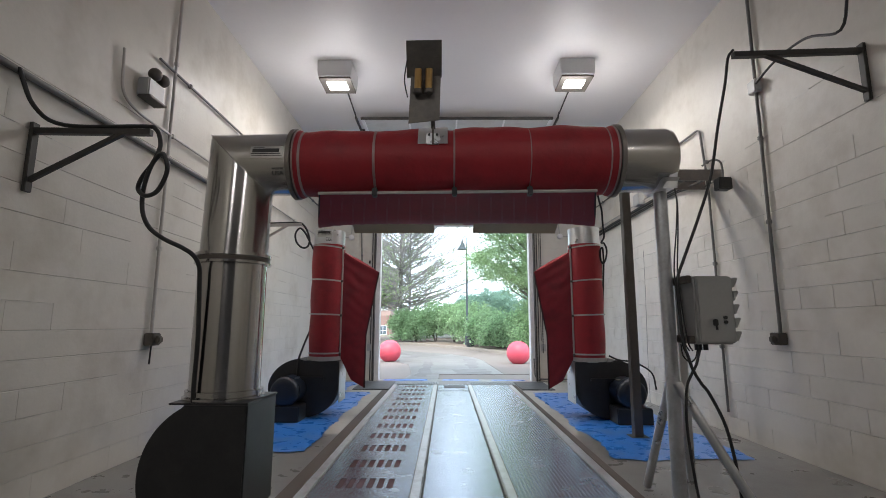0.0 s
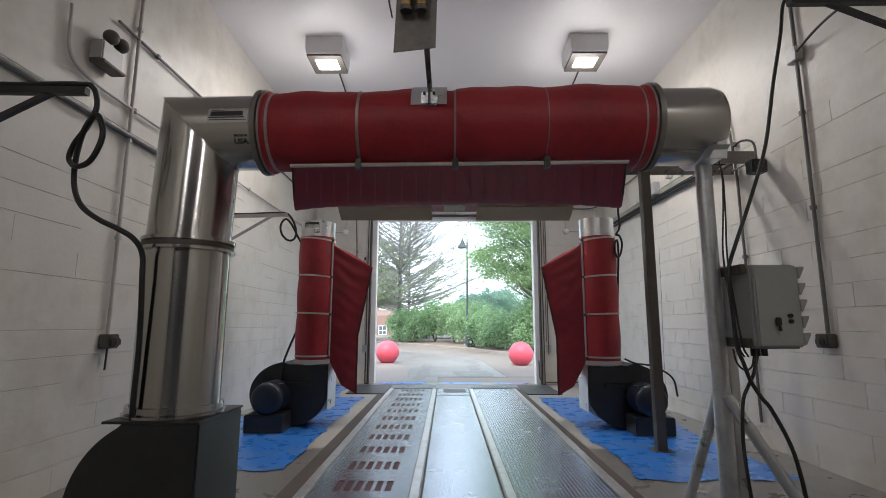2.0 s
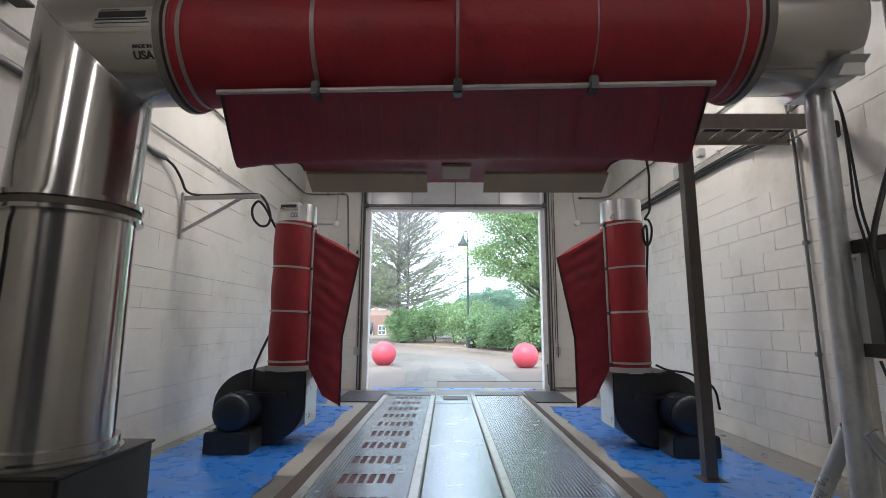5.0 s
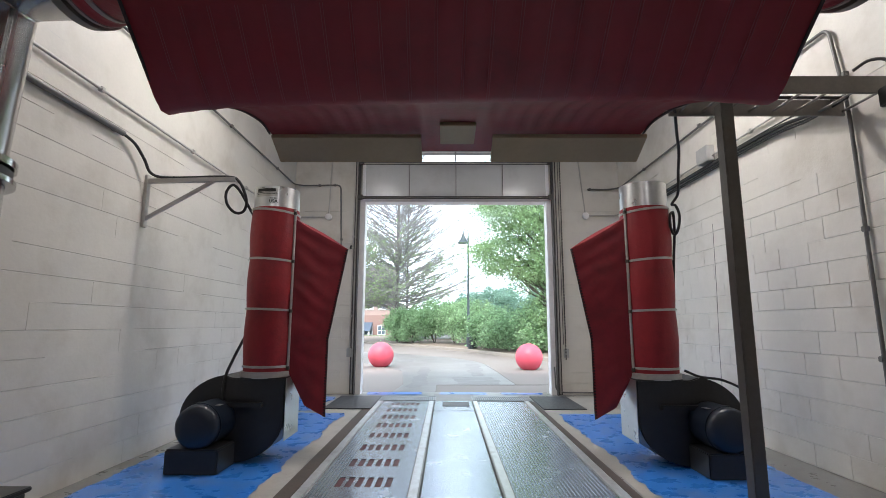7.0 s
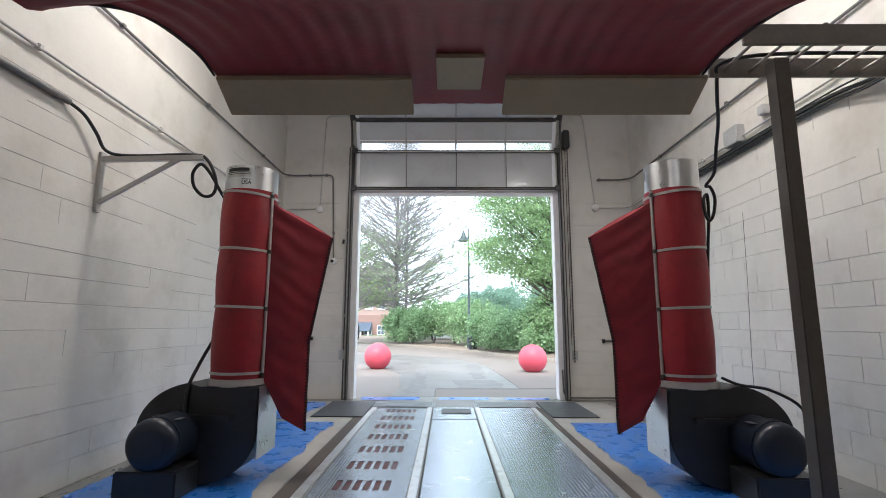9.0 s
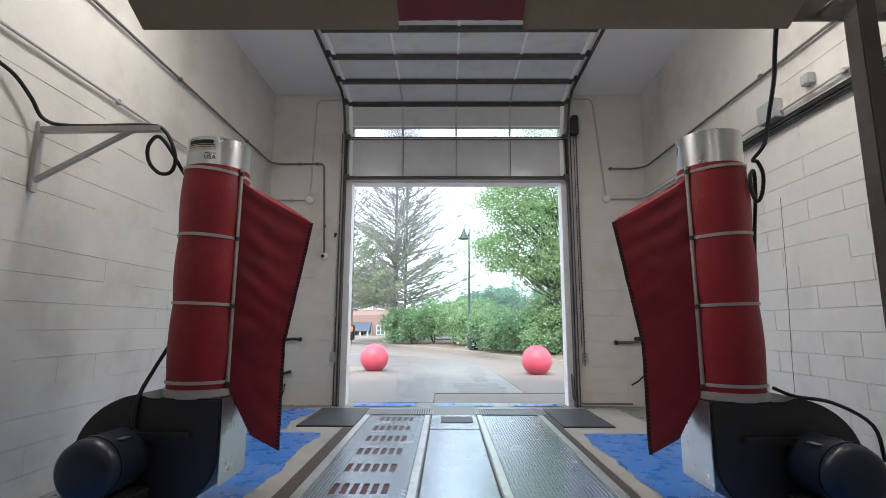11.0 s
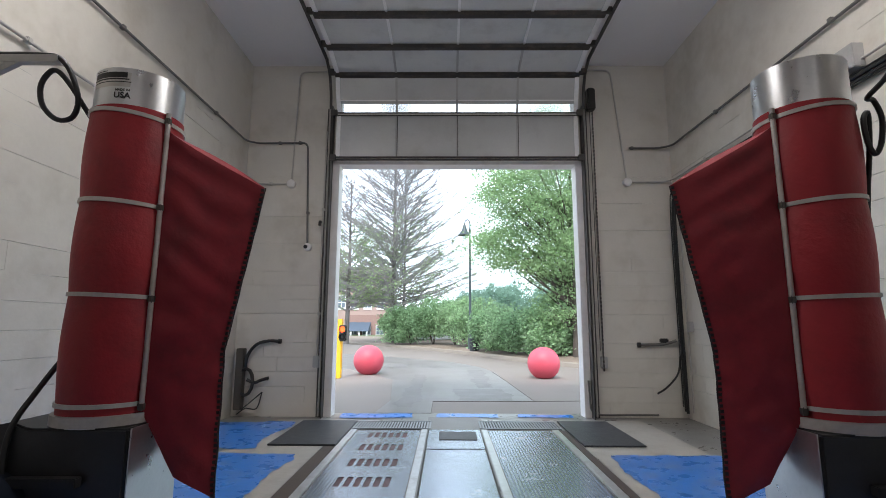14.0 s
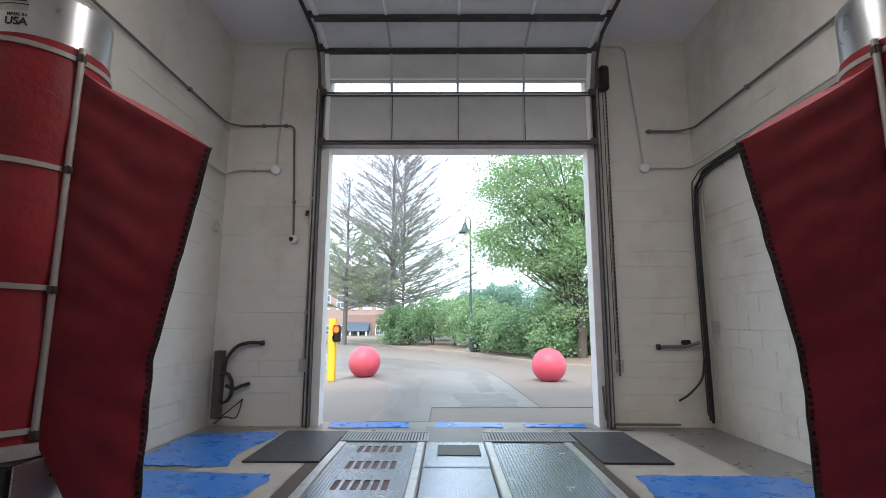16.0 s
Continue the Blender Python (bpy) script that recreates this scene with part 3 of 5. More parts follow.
# ---- side dryers ----
def side_dryer(cx, cy, s, top):
    ob = thing("side_dryer", (cx, cy, 0), "upright red vinyl air dryer duct on a black blower", "car dryer", "side dryers")
    R = 0.22
    housing = part("blower_housing", prism(scroll_outline(cx, s, 0.755), "y", cy - 0.21, cy + 0.23, 0.01), "blower", ob, "black snail-shaped blower housing", True)
    part("front_rib", prism([(cx - s * 0.55, 0.50), (cx + s * 0.05, 0.50), (cx + s * 0.05, 0.545), (cx - s * 0.55, 0.545)], "y", cy - 0.26, cy - 0.212, 0.004), "blower", housing)
    part("outlet_edge", prism([(cx + s * 0.246, 0.20), (cx + s * 0.246, 0.755), (cx + s * 0.252, 0.755), (cx + s * 0.252, 0.20)], "y", cy - 0.20, cy + 0.22), "galv", housing, "bright bare metal side")
    mx = cx - s * 0.38
    mot = part("motor", sweep(bmesh.new(), [(mx, cy - 0.212, 0.39), (mx, cy - 0.52, 0.39), (mx, cy - 0.56, 0.39), (mx, cy - 0.585, 0.39), (mx, cy - 0.59, 0.39)], [0.185, 0.185, 0.178, 0.15, 0.10], 32), "motor", ob, "dark blue-black electric motor", True)
    part("motor_ring", ring((mx, cy - 0.50, 0.39), (0, 1, 0), 0.184, 0.008, 0.02, 32), "motor", mot, "", True)
    part("name_plate", boxed(mx + s * 0.10 - 0.035, mx + s * 0.10 + 0.035, cy - 0.44, cy - 0.36, 0.545, 0.549), "label", mot)
    part("motor_stand", boxed(mx - (0.25 if s > 0 else 0.20), mx + (0.20 if s > 0 else 0.25), cy - 0.56, cy - 0.215, 0.0, 0.21, bevel=0.012), "blower", ob)
    part("flange", ring((cx, cy, 0.785), (0, 0, 1), R - 0.02, 0.045, 0.05, 48), "rod", ob, "bare metal flange", True)
    part("inner_duct", swept([(cx, cy, 0.75), (cx, cy, top - 0.015)], R - 0.006, 48), "galv", ob, "", True)
    cap = part("cap", sweep(bmesh.new(), [(cx, cy, 2.37), (cx, cy, top)], R, 56), "galv", ob, "bright galvanised top section", True)
    edges = (0.81, 0.855, 1.39, 1.872, 2.355, 2.385)
    for a, b in zip(edges, edges[1:]):
        pts = [(cx, cy, a + (b - a) * k / 8) for k in range(9)]
        rs = [R + 0.006 + (0.012 * math.sin(math.pi * k / 8) if b - a > 0.1 else 0) for k in range(9)]
        part("vinyl_wrap", sweep(bmesh.new(), pts, rs, 56), "red", ob, "red vinyl wrap", True)
    for z in edges[1:5]:
        part("strap", ring((cx, cy, z), (s * 0.06 * max(0.0, z - 0.86), 0, 1), R + 0.008, 0.008, 0.021, 48), "rod", ob, "thin steel strap", True)
    rx, ry = cx + s * 0.224, cy - 0.085
    rod = part("rod", swept([(rx, ry - 0.012, 0.83), (rx, ry - 0.012, 2.385)], 0.013, 12), "rod", ob, "steel rod", True)
    for z in edges[1:5]:
        part("rod_clip", boxed(rx - 0.014, rx + 0.014, ry - 0.028, ry + 0.004, z - 0.035, z + 0.005, bevel=0.005), "iron", rod)
    for z in edges[2:4]:
        part("strap_end", swept([(cx - s * 0.222, cy - 0.02, z + 0.01), (cx - s * 0.252, cy - 0.025, z + 0.008)], 0.004, 6), "iron", rod)

    nu, nv = 22, 60
    sides = []
    for back in (0, 1):
        rows = []
        for i in range(nv + 1):
            v = i / nv
            row = []
            for k in range(nu + 1):
                u = k / nu
                tx, tz = 0.205 + 0.525 * u, 2.31 - 0.31 * u ** 0.85
                if u < 0.55:
                    bx, bz = 0.205 + 0.17 * u / 0.55, 0.84 - 0.355 * u / 0.55
                else:
                    bx, bz = 0.375 + 0.185 * (u - 0.55) / 0.45, 0.485 - 0.115 * (u - 0.55) / 0.45
                kink = 1 - abs(v - 0.55) / (0.55 if v < 0.55 else 0.45)
                x = tx + (bx - tx) * v - 0.073 * kink * u
                z = tz + (bz - tz) * v
                puff = math.sin(math.pi * min(1, max(0, v))) ** 0.5
                y = cy - 0.085 + 0.11 * u - 0.035 * math.sin(math.pi * u) * puff
                y += 0.010 * noise.noise(Vector((x * 6, z * 9 + x * 5, s * 3 + back))) + (0.0045 * math.exp(-3.5 * v) + 0.001) * math.sin((z + 0.55 * x) * 36 + 2 * noise.noise(Vector((x * 3, z * 3, s)))) * math.sin(math.pi * u) ** 0.6
                if back:
                    z += 0.032 * math.sin(math.pi * min(1, u * 1.02)) ** 0.8 * max(0.0, 1 - 10 * v)
                    y += (0.33 * (1 - u) ** 1.1 + 0.006) * (0.4 + 0.6 * min(1, 8 * v * 1.0)) + 0.004
                row.append((cx + s * x, y, z))
            rows.append(row)
        sides.append(rows)
    bm = bmesh.new()
    grids = [[[bm.verts.new(p) for p in row] for row in rows] for rows in sides]
    for g in grids:
        for a, b in zip(g, g[1:]):
            for k in range(nu):
                bm.faces.new((a[k], a[k + 1], b[k + 1], b[k]))
    f, g = grids
    rim = [r[0] for r in f] + f[-1][1:] + [r[-1] for r in f][-2::-1] + f[0][-2:0:-1]
    rim2 = [r[0] for r in g] + g[-1][1:] + [r[-1] for r in g][-2::-1] + g[0][-2:0:-1]
    for k in range(len(rim)):
        j = (k + 1) % len(rim)
        bm.faces.new((rim[k], rim[j], rim2[j], rim2[k]))
    bmesh.ops.recalc_face_normals(bm, faces=bm.faces)
    for e in bm.edges:
        if len(e.link_faces) == 2 and e.calc_face_angle() > 0.6:
            e.smooth = False
    fab = part("air_bag", bm, "maroon", ob, "maroon fabric air outlet", True)
    edge = [Vector(row[-1]) + Vector((s * 0.002, 0.004, 0)) for row in sides[0]]
    part("piping", swept(edge, 0.005, 6), "piping", fab)
    stitches = bmesh.new()
    for a, b in zip(edge, edge[1:]):
        m = a.lerp(b, 0.5)
        box(stitches, m.x - 0.017 if s > 0 else m.x, m.x if s > 0 else m.x + 0.017, m.y - 0.012, m.y - 0.004, m.z - 0.008, m.z + 0.008)
    part("stitching", stitches, "piping", fab, "black stitches along the edge")
    return ob, cap


def wrap_round(bm, cx, cy, z, r, a0):
    for v in bm.verts:
        u, w, h = v.co
        a = a0 + u / r
        v.co = (cx + (r + h) * math.sin(a), cy - (r + h) * math.cos(a), z + w)
    return bm


dry_l, cap_l = side_dryer(-1.715, 7.19, 1, 2.592)
dry_r, cap_r = side_dryer(1.98, 7.13, -1, 2.625)
part("label_plate", wrap_round(bars([(-0.12, 0.10, -0.03, 0.05)]), -1.715, 7.19, 2.515, 0.2202, -0.12), "label", cap_l, "worn maker's label")
part("maker_mark", wrap_round(bars(logo), -1.715, 7.19, 2.535, 0.2215, -0.15), "ink", cap_l, "black printed bars")
part("lettering", wrap_round(shift(flat_text("MADE IN", 0.018), 0, 0.030), -1.715, 7.19, 2.43, 0.2202, 0.17), "ink", cap_l)
part("lettering", wrap_round(shift(flat_text("USA", 0.044), 0, -0.008), -1.715, 7.19, 2.43, 0.2202, 0.17), "ink", cap_l)

# ---- ceiling lamps ----


def ceiling_lamp(x, y):
    ob = thing("ceiling_lamp", (x, y, ZC), "square grey canopy lamp with a lit white lens", "ceiling lamp", "ceiling lamps")
    part("housing", prism([(x - 0.24, 4.90), (x + 0.24, 4.90), (x + 0.255, 5.0), (x + 0.255, ZC), (x - 0.255, ZC), (x - 0.255, 5.0)], "y", y - 0.26, y + 0.26, 0.008), "lampcase", ob, "pale metal housing")
    bm = bmesh.new()
    for a in ((x - 0.235, x + 0.235, y - 0.24, y - 0.14), (x - 0.235, x + 0.235, y + 0.14, y + 0.24), (x - 0.235, x - 0.15, y - 0.14, y + 0.14), (x + 0.15, x + 0.235, y - 0.14, y + 0.14)):
        box(bm, *a, 4.872, 4.899)
    part("bezel", bm, "iron", ob, "dark metal bezel")
    part("lens", boxed(x - 0.148, x + 0.148, y - 0.138, y + 0.138, 4.882, 4.898, bevel=0.004), "led", ob, "glowing white lens")
    return ob


lamp_l = ceiling_lamp(-1.68, 7.17)
copy_thing(lamp_l, pose(1.93, 7.12, ZC))
# two more lamps assumed out of view, added to light the near walls
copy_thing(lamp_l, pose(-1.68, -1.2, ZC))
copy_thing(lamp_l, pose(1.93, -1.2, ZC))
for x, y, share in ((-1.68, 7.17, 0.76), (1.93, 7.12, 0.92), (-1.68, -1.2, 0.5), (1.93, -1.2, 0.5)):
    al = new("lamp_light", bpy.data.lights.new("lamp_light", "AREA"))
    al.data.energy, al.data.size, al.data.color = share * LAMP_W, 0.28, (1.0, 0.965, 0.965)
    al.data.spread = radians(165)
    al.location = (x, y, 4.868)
    # bare point light added below each flat lens to brighten ceiling and walls
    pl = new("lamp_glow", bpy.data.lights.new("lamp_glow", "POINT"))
    pl.data.energy, pl.data.shadow_soft_size, pl.data.color = share * LAMP_FILL, 0.34, (1.0, 0.965, 0.965)
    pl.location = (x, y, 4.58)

# ---- overhead sectional door and its tracks ----
DX0, DX1 = -1.605, 1.965
door = thing("overhead_door", (0.18, 11.42, 3.65), "raised grey sectional overhead door with a glazed strip", "garage door")


def door_section(p, q, glazed=False, last=False):
    """A door section from its lower edge p to its upper edge q, as (y, z)."""
    (y0, z0), (y1, z1) = p, q
    d = Vector((y1 - y0, z1 - z0)).normalized()
    nrm = Vector((d.y, -d.x))
    ln = math.hypot(y1 - y0, z1 - z0)

    def strip(a, b, t0, t1):
        pts = [Vector((y0, z0)) + d * a + nrm * t0, Vector((y0, z0)) + d * b + nrm * t0, Vector((y0, z0)) + d * b + nrm * t1, Vector((y0, z0)) + d * a + nrm * t1]
        return [(v.x, v.y) for v in pts]
    # raised sections use the lighter copy, their brightness is in the colour
    sec = part("section", prism(strip(0.33 * ln if glazed else 0.03, ln - 0.02, 0.0, 0.03), "x", DX0, DX1), "brightened_panel" if z0 > 4.8 else "panel", door, "grey door section")
    if glazed:
        part("pane", prism(strip(0.03, 0.26 * ln, 0.010, 0.016), "x", DX0, DX1), "glass", sec, "frosted glazed strip").visible_shadow = False
    wide_rail = not glazed and z0 > 4
    part("rail", prism(strip(-0.045 if wide_rail else -0.03, 0.035 if wide_rail else -0.012, -0.055 if wide_rail else -0.03, 0.0), "x", DX0, DX1, 0.003), "track", sec, "dark steel rail")
    if wide_rail:
        part("rail_lip", prism(strip(-0.085, -0.052, -0.022, 0.0), "x", DX0, DX1, 0.003), "stile", sec, "pale edge of the rail")
    else:
        part("rail", prism(strip(0.008, 0.026, -0.03, 0.0), "x", DX0, DX1, 0.003), "track", sec, "dark steel rail")
    if glazed:
        part("glazing_head", prism(strip(0.255 * ln, 0.335 * ln, 0.004, 0.03), "x", DX0, DX1), "panel", sec)
        part("rail", prism(strip(0.325 * ln, 0.325 * ln + 0.018, -0.012, 0.003), "x", DX0, DX1), "stile", sec)
    if last:
        part("rail", prism(strip(ln - 0.03, ln + 0.02, -0.022, 0.02), "x", DX0, DX1, 0.003), "track", sec, "dark steel rail")
    wide = (DX1 - DX0) / 4
    for k in range(5):
        x = DX0 + wide * k
        w = 0.016 if 0 < k < 4 else 0.060
        low = z0 < 4 and 0 < k < 4
        part("stile", prism(strip(0.03, ln - 0.02, -0.016, -0.001), "x", max(DX0, x - w), min(DX1, x + w), 0.002), "greybox" if z0 < 4.9 and 0 < k < 4 else "stile", sec)
        if low:
            part("stile_edge", prism(strip(0.03, ln - 0.02, -0.020, -0.017), "x", x + 0.006, x + 0.016), "track", sec, "dark edge of the stile")
    for x in (DX0 - 0.03, DX1 + 0.03):
        part("roller", swept([(x, y0 - 0.02, z0), (x + (0.05 if x > 0 else -0.05), y0 - 0.02, z0)], 0.03, 12), "black", sec, "", True)
        part("hinge", boxed(x - 0.05, x + 0.045, y0 - 0.05 - 0.02 * (z0 < 4.9), y0 - 0.02, z0 - 0.045, z0 + 0.045, bevel=0.006), "track", sec)


SECTIONS = [((11.42, 3.655), (11.42, 4.345)), ((11.42, 4.345), (11.23, 4.89)), ((11.23, 4.89), (10.69, 5.01)), ((10.69, 5.01), (10.02, 5.03)), ((10.02, 5.03), (9.37, 5.035)), ((9.37, 5.035), (8.72, 5.04))]
for k, (p, q) in enumerate(SECTIONS):
    door_section(p, q, k == 1, k == len(SECTIONS) - 1)
for x, s in ((DX0 - 0.05, -1), (DX1 + 0.05, 1)):
    tr = tagged(part("door_track", prism([(x, 11.36), (x + s * 0.012, 11.36), (x + s * 0.012, 11.47), (x + s * 0.10, 11.47), (x + s * 0.10, 11.488), (x, 11.488)], "z", 0, 4.45), "track"), "dark steel track beside the exit doorway", "door track", kind="structure")
    cur = smooth_line([(x + s * 0.03, 11.36, 4.40), (x + s * 0.03, 11.33, 4.62), (x + s * 0.03, 11.22, 4.86), (x + s * 0.03, 11.05, 4.97), (x + s * 0.03, 10.8, 5.0), (x + s * 0.03, 8.66, 5.03)])
    part("curved_rail", swept(cur, 0.024, square=True), "track", tr)
    part("guide", swept([(x + s * 0.055, 11.43, 0.02), (x + s * 0.055, 11.43, 4.5)], 0.014, 8), "conduit", tr, "", True)
    part("hanger", swept([(x + s * 0.03, 8.72, 5.03), (x + s * 0.06, 8.72, ZC)], 0.014, square=True), "track", tr)
    part("hanger", swept([(x + s * 0.03, 8.72, 5.05), (x + s * 0.03, 7.75, ZC)], 0.014, square=True), "track", tr)
# white reveal round the doorway
bm = bmesh.new()
box(bm, X0 - 0.10, X0 + 0.012, YE - 0.012, YE + TH + 0.02, 0, ZD)
box(bm, X1 - 0.012, X1 + 0.10, YE - 0.012, YE + TH + 0.02, 0, ZD)
box(bm, X0 - 0.10, X1 + 0.10, YE - 0.014, YE + TH + 0.022, ZD - 0.012, ZD + 0.045)
structure("trim", bm, "white", "white painted trim round the exit doorway", "trim")

# ---- conduits, boxes and cables on the walls ----


def run(name, pts, r, mat, label, category, clips=(), soft=0):
    ob = part(name, swept(smooth_line(pts, soft) if soft else pts, r, 10), mat, None, "", True)
    tagged(ob, label, category)
    for c in clips:
        part("clip", boxed(c[0] - 0.022, c[0] + 0.022, c[1] - 0.022, c[1] + 0.022, c[2] - 0.022, c[2] + 0.022, bevel=0.006), mat, ob)
    return ob


def bend(pts, r=0.10):
    """Rounds the corners of a line of points."""
    v = [Vector(p) for p in pts]
    out = [v[0]]
    for a, b, c in zip(v, v[1:], v[2:]):
        i, o = (a - b), (c - b)
        k = min(r, i.length / 2, o.length / 2)
        p, q = b + i.normalized() * k, b + o.normalized() * k
        for t in range(6):
            t /= 5
            out.append(p * (1 - t) ** 2 + b * 2 * t * (1 - t) + q * t * t)
    return out + [v[-1]]


WL, WR_ = XL + 0.03, XR - 0.03
run("conduit", bend([(WL, -4.8, 2.935), (WL, 6.52, 2.945)]), 0.026, "darkpipe", "thick dark pipe along the block wall", "conduit", [(WL, y, 2.94) for y in (0.5, 2.4, 4.2, 6.4)])
run("conduit", bend([(WL, 4.20, 3.70), (WL, 4.22, 3.27), (WL, 4.50, 3.205), (WL, 11.40, 3.205), (-2.80, 11.47, 3.29), (-2.30, 11.475, 3.29)], 0.15), 0.013, "conduit", "thin painted conduit along the block wall", "conduit", [(WL, y, 3.205) for y in (5.05, 6.2, 7.7, 9.2)] + [(-2.55, 11.475, 3.29)])
run("conduit", bend([(WL, 4.72, 3.90), (WL, 11.35, 3.90), (-2.75, 11.47, 3.91), (-2.036, 11.47, 3.92), (-1.975, 11.47, 2.40)], 0.09), 0.014, "darkpipe", "thin conduit along wall to a sensor", "conduit", [(WL, y, 3.90) for y in (5.3, 7.0, 8.6, 10.4)] + [(-2.45, 11.475, 3.915), (-2.15, 11.475, 3.92), (-1.99, 11.475, 2.85)])
run("conduit", [(WL, 5.0, 1.14), (WL, 5.0, ZC)], 0.016, "conduit", "upright painted conduit on the block wall", "conduit", [(WL, 5.0, z) for z in (2.0, 2.9, 4.0)])
run("conduit", bend([(-2.252, 11.475, 3.29), (-2.20, 11.475, 5.05), (-1.72, 11.475, 5.06)], 0.10), 0.011, "conduit", "thin painted conduit on the end wall", "conduit")
run("conduit", bend([(2.667, 11.475, 3.316), (2.50, 11.475, 5.07), (2.12, 11.475, 5.08)], 0.10), 0.012, "conduit", "thin painted conduit on the end wall", "conduit")
run("conduit", bend([(2.70, 11.475, 3.318), (3.22, 11.46, 3.318), (WR_, 11.36, 3.33), (WR_, 6.6, 3.33)], 0.09), 0.012, "conduit", "thin painted conduit along the block wall", "conduit", [(WR_, y, 3.33) for y in (7.4, 9.0, 10.5)])
run("conduit", bend([(2.72, 11.47, 3.835), (3.15, 11.46, 3.83), (WR_, 11.34, 3.83), (WR_, 6.25, 3.79), (WR_, 6.15, 3.0), (WR_, 6.12, 0.25)], 0.10), 0.015, "darkpipe", "thin conduit along and down the block wall", "conduit", [(WR_, y, 3.82) for y in (6.9, 8.4, 10.2)] + [(WR_, 6.14, z) for z in (3.3, 2.0, 1.0)] + [(2.76, 11.47, 3.835)])
run("conduit", [(WR_, 5.08, 1.17), (WR_, 5.07, ZC)], 0.017, "darkpipe", "upright conduit on the block wall", "conduit", [(WR_, 5.08, z) for z in (2.3, 3.2)])
for k, (dy, dz, r) in enumerate(((0, 0, 0.018), (0.03, -0.04, 0.012), (-0.012, -0.065, 0.009), (0.055, 0.03, 0.008))):
    run("cable", smooth_line([(XR - 0.20, 5.95, 3.02 + dz * 0.3), (XR - 0.05 - 0.02 * k, 6.5, 3.12 + dz), (XR - 0.03, 7.1, 3.20 + dz), (XR - 0.03, 8.6, 3.22 + dz), (XR - 0.03, 10.9, 3.22 + dz),
                               (XR - 0.05 - dy, 11.26, 3.10 + dz), (XR - 0.06 - dy, 11.36, 2.85 + dz), (XR - 0.06 - dy, 11.38, 1.5), (XR - 0.06 - dy, 11.38, 0.08 + 0.03 * k)], 5), r, "cable", "thick black cable along the block wall", "cable")
run("conduit", [(XR - 0.02, 11.30, 0.1), (XR - 0.02, 11.30, 3.05)], 0.012, "conduit", "thin painted conduit in the wall corner", "conduit")


def small_box(name, x0, x1, y0, y1, z0, z1, mat, label, category="electrical box"):
    ob = part(name, boxed(x0, x1, y0, y1, z0, z1, bevel=0.008), mat)
    tagged(ob, label, category)
    return ob


bx = small_box("junction_box", XL, XL + 0.09, 4.93, 5.07, 1.04, 1.16, "iron", "small weathered grey outlet box on the block wall")
part("plug", boxed(XL + 0.09, XL + 0.14, 4.95, 5.03, 1.06, 1.13, bevel=0.012), "iron", bx)
run("cable", [(XL + 0.04, 5.0, 1.04), (XL + 0.035, 5.0, 0.86)], 0.008, "cable", "short black cable below an outlet box", "cable")
bx = small_box("junction_box", XR - 0.09, XR, 5.02, 5.16, 1.06, 1.18, "iron", "small weathered grey outlet box on the block wall")
part("plug", boxed(XR - 0.13, XR - 0.09, 5.05, 5.12, 1.08, 1.15, bevel=0.012), "iron", bx)
small_box("junction_box", XR - 0.08, XR, 5.01, 5.14, 3.70, 3.84, "greybox", "small grey junction box on the block wall")
small_box("junction_box", XR - 0.10, XR, 8.16, 8.42, 3.27, 3.47, "greybox", "grey square junction box beside the cables")
small_box("junction_box", XR - 0.08, XR, 7.72, 7.82, 3.40, 3.50, "greybox", "small grey junction box beside the cables")
small_box("junction_box", XR - 0.07, XR - 0.005, 11.16, 11.24, 1.16, 1.30, "greybox", "small grey junction box in the wall corner")
small_box("switch_box", -1.82, -1.73, 11.44, 11.5, 0.66, 0.82, "greybox", "small grey switch box beside the doorway")
small_box("switch_box", 2.16, 2.25, 11.44, 11.5, 0.66, 0.82, "greybox", "small grey switch box beside the doorway")
small_box("switch_box", XL, XL + 0.05, 11.25, 11.33, 2.42, 2.56, "conduit", "small pale outlet box near the corner")
run("conduit", [(-1.775, 11.475, 0.80), (-1.755, 11.475, 4.1)], 0.011, "conduit", "thin painted conduit beside the doorway", "conduit", [(-1.765, 11.475, z) for z in (1.4, 2.9)])
run("conduit", [(2.20, 11.475, 0.80), (2.19, 11.475, 3.2)], 0.011, "conduit", "thin painted conduit beside the doorway", "conduit")
for x, z in ((-2.252, 3.288), (2.667, 3.316)):
    ob = part("conduit_box", swept([(x, 11.50, z), (x, 11.45, z), (x, 11.443, z)], [0.062, 0.062, 0.052], 24), "white", None, "", True)
    tagged(ob, "round white painted conduit box on the end wall", "electrical box")
ob = part("door_sensor", swept([(-1.968, 11.50, 2.346), (-1.968, 11.44, 2.346), (-1.968, 11.43, 2.346)], [0.055, 0.055, 0.04], 24), "white", None, "", True)
tagged(ob, "small white round sensor with a black eye", "sensor")
part("eye", swept([(-1.985, 11.432, 2.346), (-1.99, 11.415, 2.346)], 0.028, 16), "black", ob, "", True)
ob = part("sensor_hook", swept(bend([(-1.80, 11.49, 2.72), (-1.80, 11.44, 2.72), (-1.80, 11.43, 2.66)], 0.03), 0.02, 8), "black")
tagged(ob, "small black hook beside the doorway", "hook")

